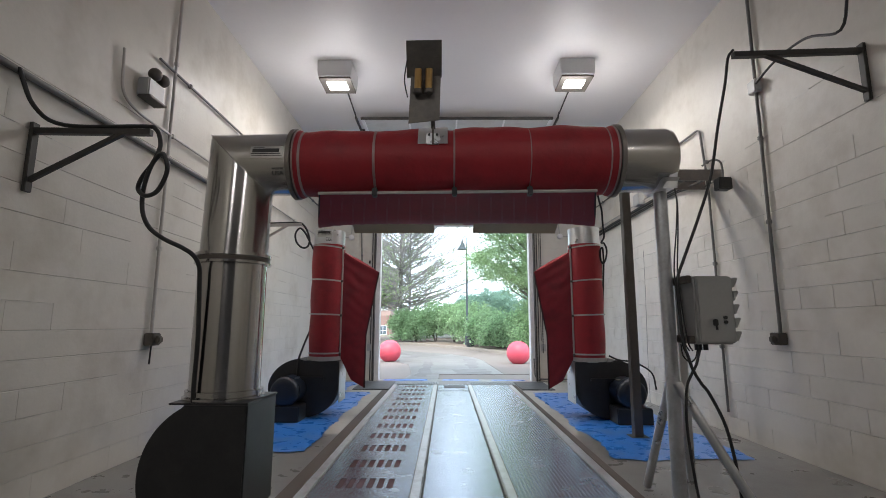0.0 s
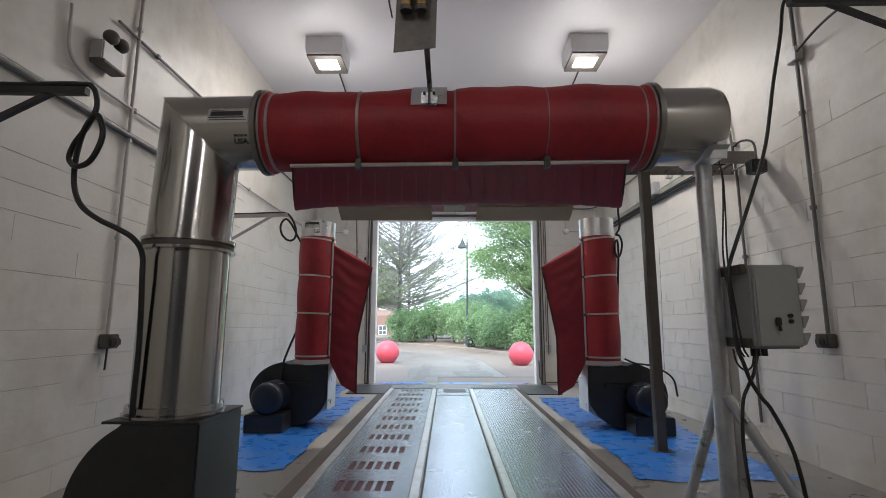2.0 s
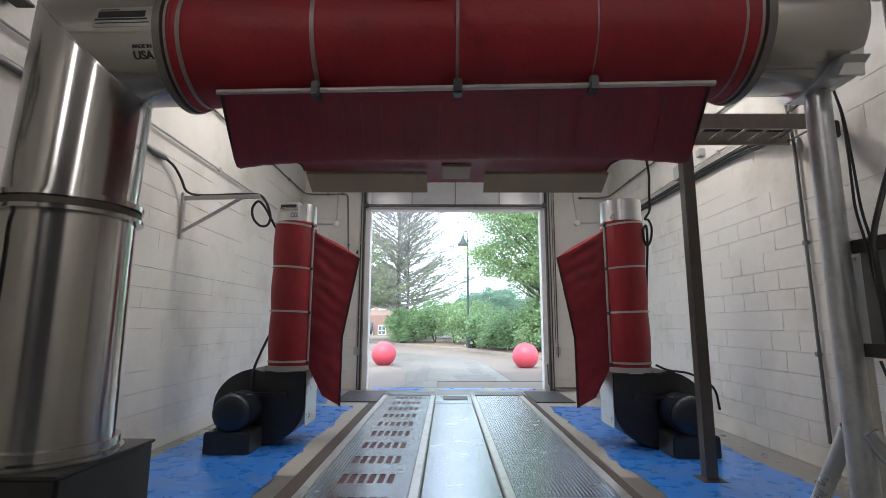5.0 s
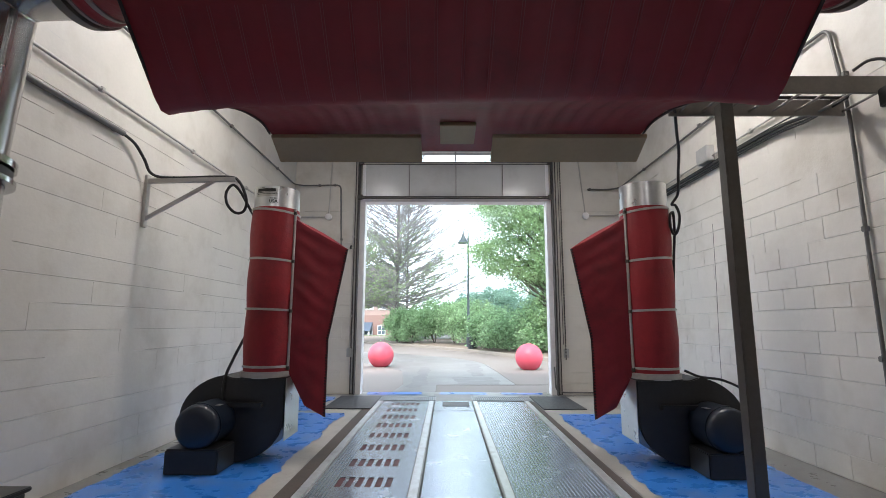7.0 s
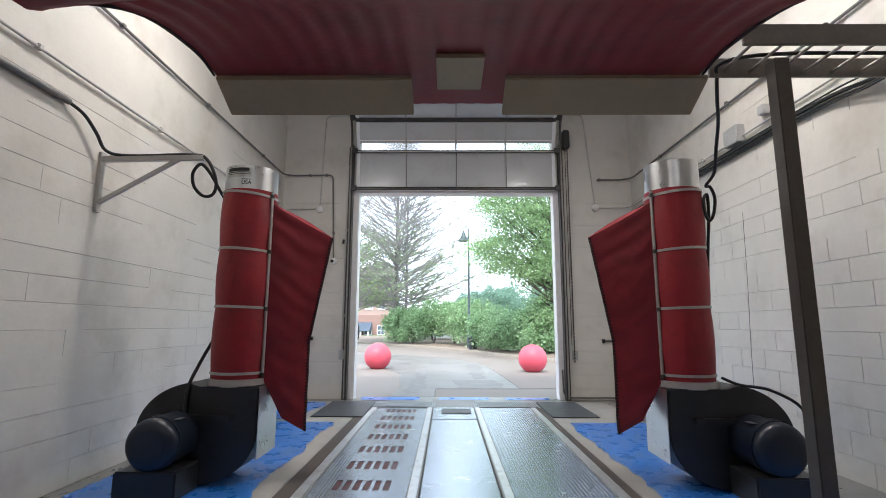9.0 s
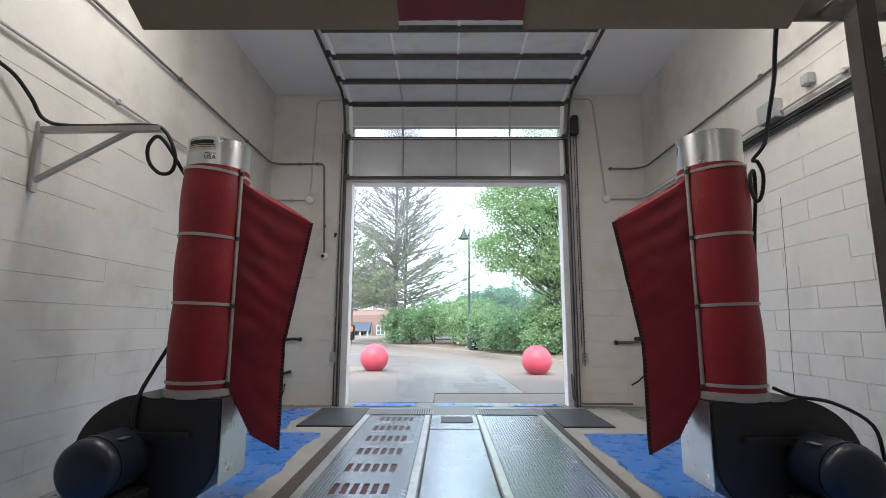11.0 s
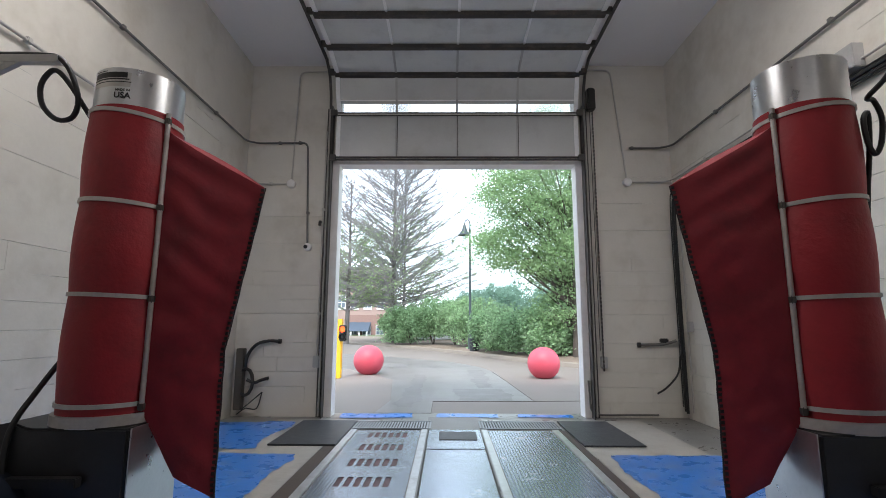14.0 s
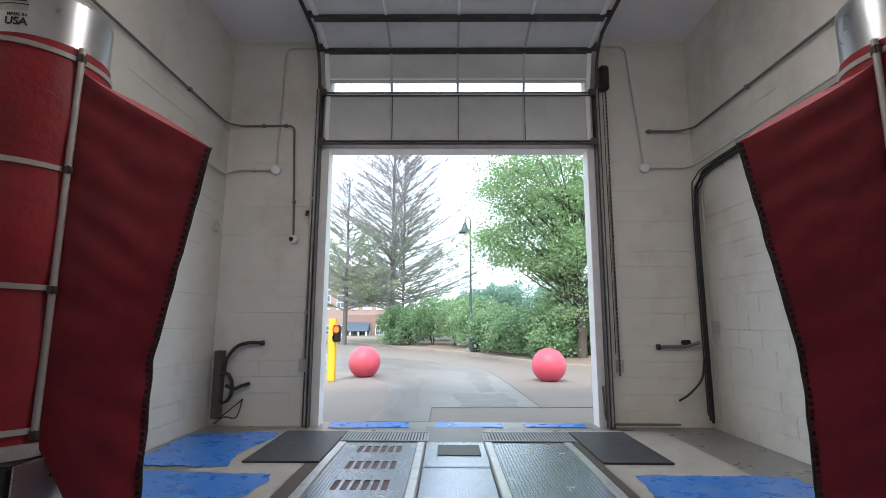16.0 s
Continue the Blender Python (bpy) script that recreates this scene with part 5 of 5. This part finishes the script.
structure("planting_bed", bed_bm, "mulch", "brown mulch planting bed behind the kerb", "ground", True)
for pts in ([(-0.19, 11.80), (-0.19, 12.88)], [(-0.19, 12.88), (1.48, 12.92)], [(1.48, 12.92), (4.5, 13.1)], [(1.48, 12.92), (1.36, 16.0), (1.25, 18.2)]):
    structure("trim", swept([(x, y, 0.0045) for x, y in pts], 0.0045, 6), "rust", "dark joint in the concrete", "joint")
for k, (x0, x1, y0, y1) in enumerate(((0.25, 1.15, 13.05, 14.4), (-0.75, -0.45, 12.3, 17.2), (0.62, 0.98, 14.6, 18.6), (-1.9, -1.1, 19.2, 20.4))):
    tagged(patch("damp_patch", ragged(x0, x1, y0, y1, 30 + k, 0.16, 0.06), 0.0075, "wet", "dark damp patch on the concrete"), category="stain")
for x, y in ((-1.97, 17.35), (2.36, 16.55)):
    bm = bmesh.new()
    bmesh.ops.create_icosphere(bm, subdivisions=5, radius=0.385)
    for v in bm.verts:
        v.co.z = max(v.co.z, -0.345)
    bmesh.ops.translate(bm, vec=(x, y, 0.345), verts=bm.verts)
    ob = part("ball_bollard", bm, "ball", None, "", True)
    tagged(ob, "large pink-red ball bollard on the concrete", "bollard", "ball bollards")
sg = thing("signal_post", (-2.53, 16.35, 0), "yellow post with a lit red signal lamp", "traffic signal")
part("post", boxed(-2.62, -2.46, 16.28, 16.44, 0, 1.38, bevel=0.012), "yellow", sg)
hd = part("signal_head", boxed(-2.50, -2.33, 16.16, 16.28, 0.86, 1.24, bevel=0.02), "black", sg)
for z, mat in ((1.14, "signal"), (0.96, "black")):
    part("lens", swept([(-2.415, 16.16, z), (-2.415, 16.145, z), (-2.415, 16.135, z)], [0.07, 0.066, 0.04], 20), mat, hd, "", True)
    part("visor", ring((-2.415, 16.12, z), (0, 1, 0), 0.072, 0.005, 0.08, 20), "black", hd, "", True)

lp = thing("street_lamp", (1.10, 27.0, 0.1), "dark green lamp post with a bell shade", "street lamp")
part("post", sweep(bmesh.new(), [(1.10, 27, 0.1), (1.10, 27, 0.7), (1.10, 27, 0.75), (1.11, 27, 5.75)], [0.11, 0.10, 0.065, 0.045], 16), "lamp", lp, "", True)
part("crook", swept(smooth_line([(1.11, 27, 5.7), (1.11, 27, 6.0), (1.02, 27, 6.15), (0.90, 27, 6.08), (0.86, 27, 5.90)]), 0.03, 10), "lamp", lp, "", True)
part("shade", sweep(bmesh.new(), [(0.86, 27, 5.92), (0.86, 27, 5.80), (0.86, 27, 5.62), (0.86, 27, 5.46), (0.86, 27, 5.40)], [0.05, 0.09, 0.15, 0.27, 0.31], 24), "lamp", lp, "bell-shaped dark shade", True)
bn = thing("litter_bin", (1.25, 26.3, 0.1), "dark round litter bin by the kerb", "bin")
part("drum", sweep(bmesh.new(), [(1.25, 26.3, 0.05), (1.25, 26.3, 0.12), (1.25, 26.3, 0.6), (1.25, 26.3, 0.65)], [0.19, 0.21, 0.24, 0.25], 24), "bin", bn, "", True)
part("lid", sweep(bmesh.new(), [(1.25, 26.3, 0.65), (1.25, 26.3, 0.72), (1.25, 26.3, 0.78)], [0.25, 0.19, 0.08], 24), "bin", bn, "", True)


def leaves(centres, size, rng, spread=0.6, long=1.6):
    """Small bent leaf blades, one for each centre."""
    n = len(centres)
    d = rng.normal(size=(n, 3))
    d[:, 2] *= spread
    d /= np.linalg.norm(d, axis=1)[:, None]
    o = np.cross(d, rng.normal(size=(n, 3)))
    o /= np.linalg.norm(o, axis=1)[:, None] + 1e-9
    s = size * rng.uniform(0.6, 1.4, size=(n, 1))
    a, b = centres - d * s * long / 2, centres + d * s * long / 2
    l, r = centres + o * s / 2, centres - o * s / 2
    verts = np.stack([a, l, b, r], 1).reshape(-1, 3)
    faces = np.arange(4 * n).reshape(-1, 4)
    return verts, faces


def mesh_part(name, verts, faces, mat, parent, label=""):
    me = bpy.data.meshes.new(name)
    me.from_pydata((np.asarray(verts) - np.array(base_of(parent))).tolist(), [], faces.tolist())
    me.materials.append(M[mat])
    ob = new(name, me)
    ob.parent = parent
    return tagged(ob, label)


def clumps(rng, centre, radii, n_clump, per, clump_r, shell=0.55):
    """Leaf places in clumps that fill an uneven crown, thicker to the outside."""
    u = rng.normal(size=(n_clump, 3))
    u /= np.linalg.norm(u, axis=1)[:, None]
    rad = rng.uniform(shell, 1.0, size=(n_clump, 1)) ** 0.6
    mid = np.array(centre) + u * rad * np.array(radii)
    pts = np.repeat(mid, per, 0) + rng.normal(size=(n_clump * per, 3)) * clump_r * np.repeat(rng.uniform(0.5, 1.3, size=(n_clump, 1)), per, 0)
    return mid, pts


def tubes(lines, seg=4):
    """Many thin tapered tubes at once: each line is a list of (point, radius)."""
    verts, faces = [], []
    for line in lines:
        pts = np.array([tuple(p) for p, _ in line])
        n0 = len(verts)
        for i, (p, r) in enumerate(line):
            d = pts[min(i + 1, len(pts) - 1)] - pts[max(i - 1, 0)]
            d = d / (np.linalg.norm(d) + 1e-9)
            ref = np.array((0.0, 0.0, 1.0)) if abs(d[2]) < 0.9 else np.array((0.0, 1.0, 0.0))
            s = np.cross(d, ref)
            s /= np.linalg.norm(s)
            t = np.cross(s, d)
            for k in range(seg):
                g = 2 * math.pi * k / seg
                verts.append(tuple(pts[i] + (s * math.cos(g) + t * math.sin(g)) * r))
        for i in range(len(line) - 1):
            for k in range(seg):
                q, w = n0 + i * seg + k, n0 + i * seg + (k + 1) % seg
                faces.append((q, w, w + seg, q + seg))
    return np.array(verts), np.array(faces)


def leafy_tree(at, height, crown, label, seed, mat, size, n_clump, per):
    rng = np.random.default_rng(seed)
    ob = thing("tree", at, label, "tree")
    x, y, z = at
    trunk = sweep(bmesh.new(), smooth_line([(x, y, z - 0.1), (x + 0.03, y, z + height * 0.2), (x - 0.06, y, z + height * 0.45), (x, y, z + height * 0.9)], 5), [0.17 * (1 - 0.9 * k / 15) for k in range(16)], 12)
    part("trunk", trunk, "bark", ob, "", True)
    pts_all = []
    limbs = []
    for c, radii, share in crown:
        mid, _ = clumps(rng, np.array(at) + np.array(c), radii, int(n_clump * share), 1, 0.24, 0.25)
        # each clump is a spray: wide, flat, its leaves hanging a little towards the tip
        for m in mid:
            reach = rng.uniform(0.16, 0.40)
            spray = rng.normal(size=(int(per * (reach / 0.28) ** 2), 3)) * np.array((reach, reach, 0.42 * reach))
            spray[:, 2] -= 0.25 * np.hypot(spray[:, 0], spray[:, 1])
            pts_all.append(m + spray)
        for m in mid[:: max(1, len(mid) // 9)]:
            foot = Vector((x, y, z + min(height * 0.8, max(1.2, 0.55 * (m[2] - z)))))
            tip = Vector(m)
            k = foot.lerp(tip, 0.5) + Vector((0, 0, -0.15))
            limbs.append(list(zip(smooth_line([foot, k, tip], 3), [0.05, 0.04, 0.032, 0.025, 0.018, 0.013, 0.008])))
    mesh_part("branchwork", *tubes(limbs, 6), "bark", ob)
    v, f = leaves(np.concatenate(pts_all), size, rng)
    mesh_part("crown", v, f, mat, ob, "dense green leaves")
    return ob


leafy_tree((4.42, 21.3, 0.15), 8.2, [((-0.8, 0, 7.2), (2.1, 2.0, 1.7), 0.22), ((-2.0, -0.2, 5.7), (1.25, 1.3, 1.2), 0.16), ((-1.1, 0.1, 5.0), (1.6, 1.4, 0.9), 0.13), ((-2.45, 0, 4.1), (1.1, 0.9, 0.7), 0.12), ((1.5, 0.3, 5.0), (2.0, 1.8, 2.5), 0.20), ((-1.5, -0.3, 3.35), (1.3, 0.9, 0.6), 0.10), ((-0.5, 0.3, 2.6), (0.9, 0.8, 0.6), 0.07), ((-0.4, 0.4, 1.6), (0.8, 0.8, 0.8), 0.07), ((0.9, 0.4, 2.2), (0.8, 0.8, 1.2), 0.07), ((-0.3, -0.5, 3.9), (1.1, 0.7, 0.9), 0.11), ((0.3, -0.7, 5.2), (1.0, 0.6, 0.9), 0.08)],
           "leafy green tree behind the kerb", 11, "leaf", 0.052, 320, 165)


def conifer(at, height, label, seed, spread, green, twigs=1.0, trunk_r=0.2, tufts=1.0):
    """A thin-needled conifer: a straight trunk, whorls of rising limbs, fine twigs and sparse needle tufts."""
    rng = np.random.default_rng(seed)
    ob = thing("conifer_tree", at, label, "tree")
    x, y, z = at
    part("trunk", sweep(bmesh.new(), [(x, y, z - 0.1), (x + 0.05, y, z + height * 0.5), (x, y, z + height)], [trunk_r, trunk_r * 0.6, 0.02], 10), "greybark", ob, "", True)
    limbs, tw, places = [], [], []
    h = 1.9
    while h < height - 0.25:
        t = h / height
        reach = spread * (1 - t) ** 0.85 + 0.2
        for _ in range(int(rng.integers(3, 6))):
            a = rng.uniform(0, 2 * math.pi)
            ln = reach * rng.uniform(0.62, 1.08)
            rise = ln * (0.24 + 0.80 * t) * rng.uniform(0.6, 1.3)
            p0 = Vector((x, y, z + h))
            dirn = Vector((math.cos(a), math.sin(a), 0))
            p1 = p0 + dirn * ln * 0.5 + Vector((0, 0, rise * 0.44))
            p2 = p0 + dirn * ln + Vector((0, 0, rise))
            limbs.append([(p0, 0.036 * (1 - t) + 0.014), (p1, 0.026 * (1 - t) + 0.012), (p2, 0.010)])
            for _k in range(int(34 * twigs * (0.35 + 0.9 * ln / spread))):
                s = rng.uniform(0.15, 1.0)
                q = p0.lerp(p1, s * 2) if s < 0.5 else p1.lerp(p2, s * 2 - 1)
                out = (p2 - p0).normalized() * rng.uniform(0.3, 0.95) + Vector((-dirn.y, dirn.x, 0)) * rng.normal() * 0.5 + Vector((0, 0, rng.uniform(-0.22, 0.24)))
                tip = q + out * rng.uniform(0.35, 0.85)
                tw.append([(q, 0.012), (q.lerp(tip, 0.55) + Vector((0, 0, -0.02)), 0.010), (tip, 0.006)])
                for _j in range(4):
                    places.append(q.lerp(tip, rng.uniform(0.2, 1.0)) + Vector(rng.normal(size=3)) * 0.06)
        h += rng.uniform(0.18, 0.32)
    mesh_part("branchwork", *tubes(limbs, 5), "twig", ob)
    mesh_part("twigwork", *tubes(tw, 3), "twig", ob)
    places = np.array([tuple(p) for p in places])
    part_way = (places[:, 2] - z) / height + rng.normal(size=len(places)) * 0.07
    low = (part_way < green) & (rng.uniform(size=len(places)) < tufts)
    for name, sel, mat, size in (("needles", low, "needle", 0.06), ("dry_needles", ~low & (rng.uniform(size=len(places)) < 0.4), "dryleaf", 0.035)):
        if sel.any():
            pts = np.repeat(places[sel], 3 if name == "needles" else 1, 0)
            v, f = leaves(pts + rng.normal(size=pts.shape) * 0.06, size, rng, long=2.6)
            mesh_part(name, v, f, mat, ob)
    return ob


conifer((-3.29, 34.6, 0.2), 15.8, "tall sparse conifer with bare grey branches", 21, 6.2, 0.42, 1.4, 0.17, 0.12)
conifer((-2.78, 36.4, 0.2), 14.6, "slim sparse conifer with bare grey branches", 22, 5.8, 0.48, 0.9, 0.10, 0.16)
conifer((-5.95, 34.0, 0.2), 10.2, "sparse conifer with green lower branches", 23, 4.2, 0.62, 0.6, 0.15, 0.6)
conifer((-9.6, 33.0, 0.2), 9.0, "sparse conifer with green lower branches", 24, 3.2, 0.6, 0.6, 0.16, 0.5)


def bush(at, radii, mat, label, seed, per=66, size=0.064, skirt=0.02):
    rng = np.random.default_rng(seed)
    ob = thing("bush", at, label, "bush", "bushes")
    x, y, z = at
    stems, lobes = [], []
    for k in range(6):
        a = 2 * math.pi * (k + rng.uniform(-0.3, 0.3)) / 6
        r = rng.uniform(0.35, 0.75) if k else 0.1
        tip = Vector((x + r * radii[0] * math.cos(a), y + r * radii[1] * math.sin(a), z + radii[2] * rng.uniform(0.7, 1.45) * (1.15 if k == 0 else 1)))
        mid = Vector((x, y, z)).lerp(tip, 0.5) + Vector((0, 0, 0.1))
        stems.append([(p, 0.018) for p in smooth_line([(x, y, z - 0.1), mid, tip], 4)])
        size_k = rng.uniform(0.40, 0.66)
        lobes.append(clumps(rng, tuple(tip), [c * size_k for c in radii], int((16 + 11 * radii[0] * radii[2]) * size_k / 0.5), per, 0.15, 0.2)[1])
    lobes.append(clumps(rng, (x, y, z + 0.45 * radii[2]), (radii[0], radii[1], 0.5 * radii[2]), int(24 * radii[0]), per, 0.18, 0.3)[1])
    mesh_part("stemwork", *tubes(stems, 5), "bark", ob)
    pts = np.concatenate(lobes)
    pts = pts[pts[:, 2] > z + skirt + 0.12 * rng.uniform(size=len(pts))]
    v, f = leaves(pts, size, rng)
    mesh_part("foliage", v, f, mat, ob)
    return ob


# x, y, reach across, reach in depth, half height, leaf, how far the leaves keep off the ground
BUSHES = [(-2.95, 33.2, 0.9, 0.9, 0.85, "bush", 0.0), (-2.0, 32.6, 1.2, 1.1, 1.1, "bush", 0.0), (-0.7, 31.6, 1.4, 1.2, 1.5, "bush", 0.35), (0.45, 30.4, 1.1, 1.0, 1.1, "lime", 0.5), (1.4, 28.6, 1.2, 1.1, 1.3, "lime", 0.10), (2.0, 25.6, 0.9, 0.9, 0.9, "bush", 0.0),
          (2.65, 24.2, 1.0, 0.9, 0.88, "lime", 0.0), (3.25, 22.9, 1.0, 0.9, 0.82, "bush", 0.0), (3.7, 21.9, 0.8, 0.7, 0.66, "lime", 0.0), (4.9, 22.9, 1.2, 1.0, 0.9, "bush", 0.0), (6.3, 22.0, 1.6, 1.2, 1.2, "bush", 0.0),
          (3.9, 36.5, 2.4, 1.8, 2.25, "bluegreen", 0.1), (1.9, 37.5, 1.7, 1.4, 1.9, "bluegreen", 0.1), (6.6, 33.0, 2.0, 1.6, 2.0, "bluegreen", 0.1), (8.5, 26.0, 2.4, 1.6, 1.9, "bush", 0.05)]
for k, (x, y, rx, ry, rz, mat, skirt) in enumerate(BUSHES):
    say = {"bush": "dense green bush behind the kerb", "lime": "pale yellow-green bush behind the kerb", "bluegreen": "blue-green conifer bush further back"}[mat]
    bush((x, y, 0.2), (rx, ry, rz), mat, say, 40 + k, skirt=skirt)

# ---- the parked car and the house far behind the bushes ----
car = thing("parked_car", (0.2, 38.2, 0), "pale silver parked car half hidden by bushes", "car")
part("body", prism([(-2.0, 0.28), (2.3, 0.28), (2.32, 0.62), (2.2, 0.80), (1.2, 0.90), (-1.9, 0.92), (-2.05, 0.7)], "y", 37.4, 39.1, 0.05), "carpaint", car, "", True)
part("roof", prism([(-1.6, 0.92), (1.1, 0.90), (0.3, 1.36), (0.0, 1.42), (-0.95, 1.42), (-1.2, 1.36)], "y", 37.55, 38.95, 0.04), "carpaint", car, "", True)
for pts in ([(-1.40, 0.95), (-0.42, 0.95), (-0.42, 1.33), (-1.10, 1.33)], [(-0.34, 0.95), (0.88, 0.94), (0.22, 1.32), (-0.34, 1.33)]):
    part("side_window", prism(pts, "y", 37.53, 37.549), "houseglass", car)
for x in (-1.25, 1.45):
    wh = part("wheel", swept([(x, 37.36, 0.32), (x, 37.56, 0.32)], 0.32, 28), "black", car, "", True)
    part("rim", swept([(x, 37.35, 0.32), (x, 37.36, 0.32)], 0.20, 20), "galv", wh, "", True)
hs = thing("house", (-30.0, 106.0, -1.8), "brick and beige house with white windows", "house")
part("wall", boxed(-62.0, -11.9, 105.0, 118.0, -1.8, 11.4), "render_wall", hs, "beige wall")
part("brick_wing", boxed(-20.6, -11.8, 104.4, 105.0, -1.8, 3.2), "brick", hs, "red brick front")
part("roof", prism([(104.0, 11.4), (111.5, 14.0), (119.0, 11.4)], "x", -63.0, -11.2), "curb", hs, "low pale roof")
porch = part("porch_roof", prism([(100.4, 0.0), (104.4, 1.75), (104.4, 0.0)], "x", -20.4, -15.4), "roof", hs, "blue-grey porch roof")
for x in (-20.2, -18.7, -17.1, -15.6):
    part("porch_post", boxed(x - 0.14, x + 0.14, 100.6, 100.9, -1.8, 0.0), "housetrim", porch)
for x in (-33.0, -30.2, -27.4, -24.6, -21.6, -18.9, -16.2, -13.5):
    for z, tall in ((-1.0, 2.1), (4.3, 3.0), (8.2, 2.4)):
        yw = 104.4 if x > -20.6 and z < 3 else 105.0
        win = part("window", boxed(x - 0.85, x + 0.85, yw - 0.15, yw, z, z + tall), "housetrim", hs, "white window frame")
        for a in (-0.70, 0.06):
            for b, c in ((0.15, 0.47), (0.53, 0.94)):
                part("pane", boxed(x + a, x + a + 0.64, yw - 0.20, yw - 0.151, z + b * tall, z + c * tall), "houseglass", win)

# ---- block courses of the walls ----
CH, CL, PROUD = 0.2, 0.4, 0.0072


def block_shape(w, h, gaps, opened):
    """Corners and faces of one block face; local u along the wall, v up. Edges with an open joint fall back to it, painted-over ones lie flush."""
    e, j, eu, ju = gaps
    left, right, low, high = opened
    q = PROUD - 0.0058
    u0, u1, v0, v1 = ju * left, w - ju * right, j * low, h - j * high
    a = [(u0, v0, q if left or low else PROUD), (u1, v0, q if right or low else PROUD), (u1, v1, q if right or high else PROUD), (u0, v1, q if left or high else PROUD)]
    b = [(u0 + eu * left, v0 + e * low, PROUD), (u1 - eu * right, v0 + e * low, PROUD), (u1 - eu * right, v1 - e * high, PROUD), (u0 + eu * left, v1 - e * high, PROUD)]
    faces = [(4, 5, 6, 7)] + [f for f, o in (((0, 1, 5, 4), low), ((1, 2, 6, 5), right), ((2, 3, 7, 6), high), ((3, 0, 4, 7), left)) if o]
    return a + b, faces


def block_mesh(w, h, axis, gaps, opened):
    me = bpy.data.meshes.new("block")
    vs, faces = block_shape(w, h, gaps, opened)
    me.from_pydata([axis(*p) for p in vs], [], faces)
    me.materials.append(M["block"])
    return me


def lay(parent, axis, length, height, skip, near, gaps, bare, seed, limit=300):
    """Courses of blocks in running bond; near ones are pieces of their own, the rest one joined part. bare: how
    readily level and upright joints show through the paint."""
    shared, spare_v, spare_f, made = {}, [], [], 0

    def level_open(row, u):
        fade = 0.45 * max(0.0, row * CH - 2.3)
        return noise.noise(Vector((u * 0.55, row * 7.31, seed))) + 0.25 * noise.noise(Vector((u * 2.1, row * 3.7, seed + 5))) > 0.30 - bare[0] + fade

    def upright_open(row, u):
        fade = 0.5 * max(0.0, row * CH - 2.2)
        return noise.noise(Vector((round(u, 2) * 31.77, row * 5.13, seed + 9))) > 0.30 - bare[1] + fade

    for row in range(int(height / CH + 0.5)):
        u = -CL / 2 if row % 2 else 0.0
        while u < length - 0.01:
            a, b = max(u, 0.0), min(u + CL, length)
            v0, v1 = row * CH, min(row * CH + CH, height)
            u += CL
            if v1 - v0 < 0.03:
                continue
            cuts = [(a, b)]
            for s0, s1, t0, t1 in skip:
                if v0 + v1 > 2 * t0 and v0 + v1 < 2 * t1:
                    cuts = [c for p, q in cuts for c in ((p, min(q, s0)), (max(p, s1), q)) if c[1] - c[0] > 0.02]
            for p, q in cuts:
                mid = (p + q) / 2
                opened = (upright_open(row, p), upright_open(row, q), level_open(row, mid), level_open(row + 1, mid))
                key = (round(q - p, 3), round(v1 - v0, 3), opened)
                if near(p, v0) and made < limit:
                    if key not in shared:
                        shared[key] = block_mesh(q - p, v1 - v0, axis, gaps, opened)
                    ob = new("block", shared[key])
                    ob.parent = parent
                    ob.location = Vector(axis(p, v0, 0)) - base_of(parent)
                    made += 1
                else:
                    n = len(spare_v)
                    vs, faces = block_shape(q - p, v1 - v0, gaps, opened)
                    spare_v += [axis(p + x, v0 + y, z) for x, y, z in vs]
                    spare_f += [tuple(n + i for i in f) for f in faces]
    me = bpy.data.meshes.new("blockwork")
    me.from_pydata(spare_v, [], spare_f)
    me.materials.append(M["block"])
    ob = new("blockwork", me)
    ob.parent = parent
    tagged(ob, "", kind="stuff")


wall_of = {o.name: o for o in scene.objects if o.name.startswith("wall_")}


def on_left(u, v, w):
    return (w, u, v)


def on_right(u, v, w):
    return (-w, u, v)


def on_end(u, v, w):
    return (u, -w, v)


def lay_at(wall, fn, origin, length, height, skip, near, gaps, bare, seed):
    before = set(scene.objects)
    lay(wall_of[wall], fn, length, height, skip, near, gaps, bare, seed)
    for o in set(scene.objects) - before:
        o.location += Vector(origin)


LW = YE - YB
lay_at("wall_left", on_left, (XL - 0.008, YB, 0), LW, ZC, [], lambda u, v: 8.6 < u < 15.6 and v < 3.4, (0.0030, 0.0011, 0.0012, 0.0003), (0.52, 0.04), 1.5)
lay_at("wall_right", on_right, (XR + 0.008, YB, 0), LW, ZC, [], lambda u, v: 8.6 < u < 15.6 and v < 3.4, (0.0032, 0.0013, 0.0026, 0.0010), (0.56, 0.38), 4.5)
lay_at("wall_end", on_end, (XL, YE + 0.008, 0), XR - XL, ZC, [(X0 - XL, X1 - XL, 0.0, ZD + 0.06), (X0 - XL, X1 - XL, 4.36, 4.65)], lambda u, v: v < 5.2, (0.0024, 0.0008, 0.0010, 0.0002), (0.48, 0.0), 7.5)
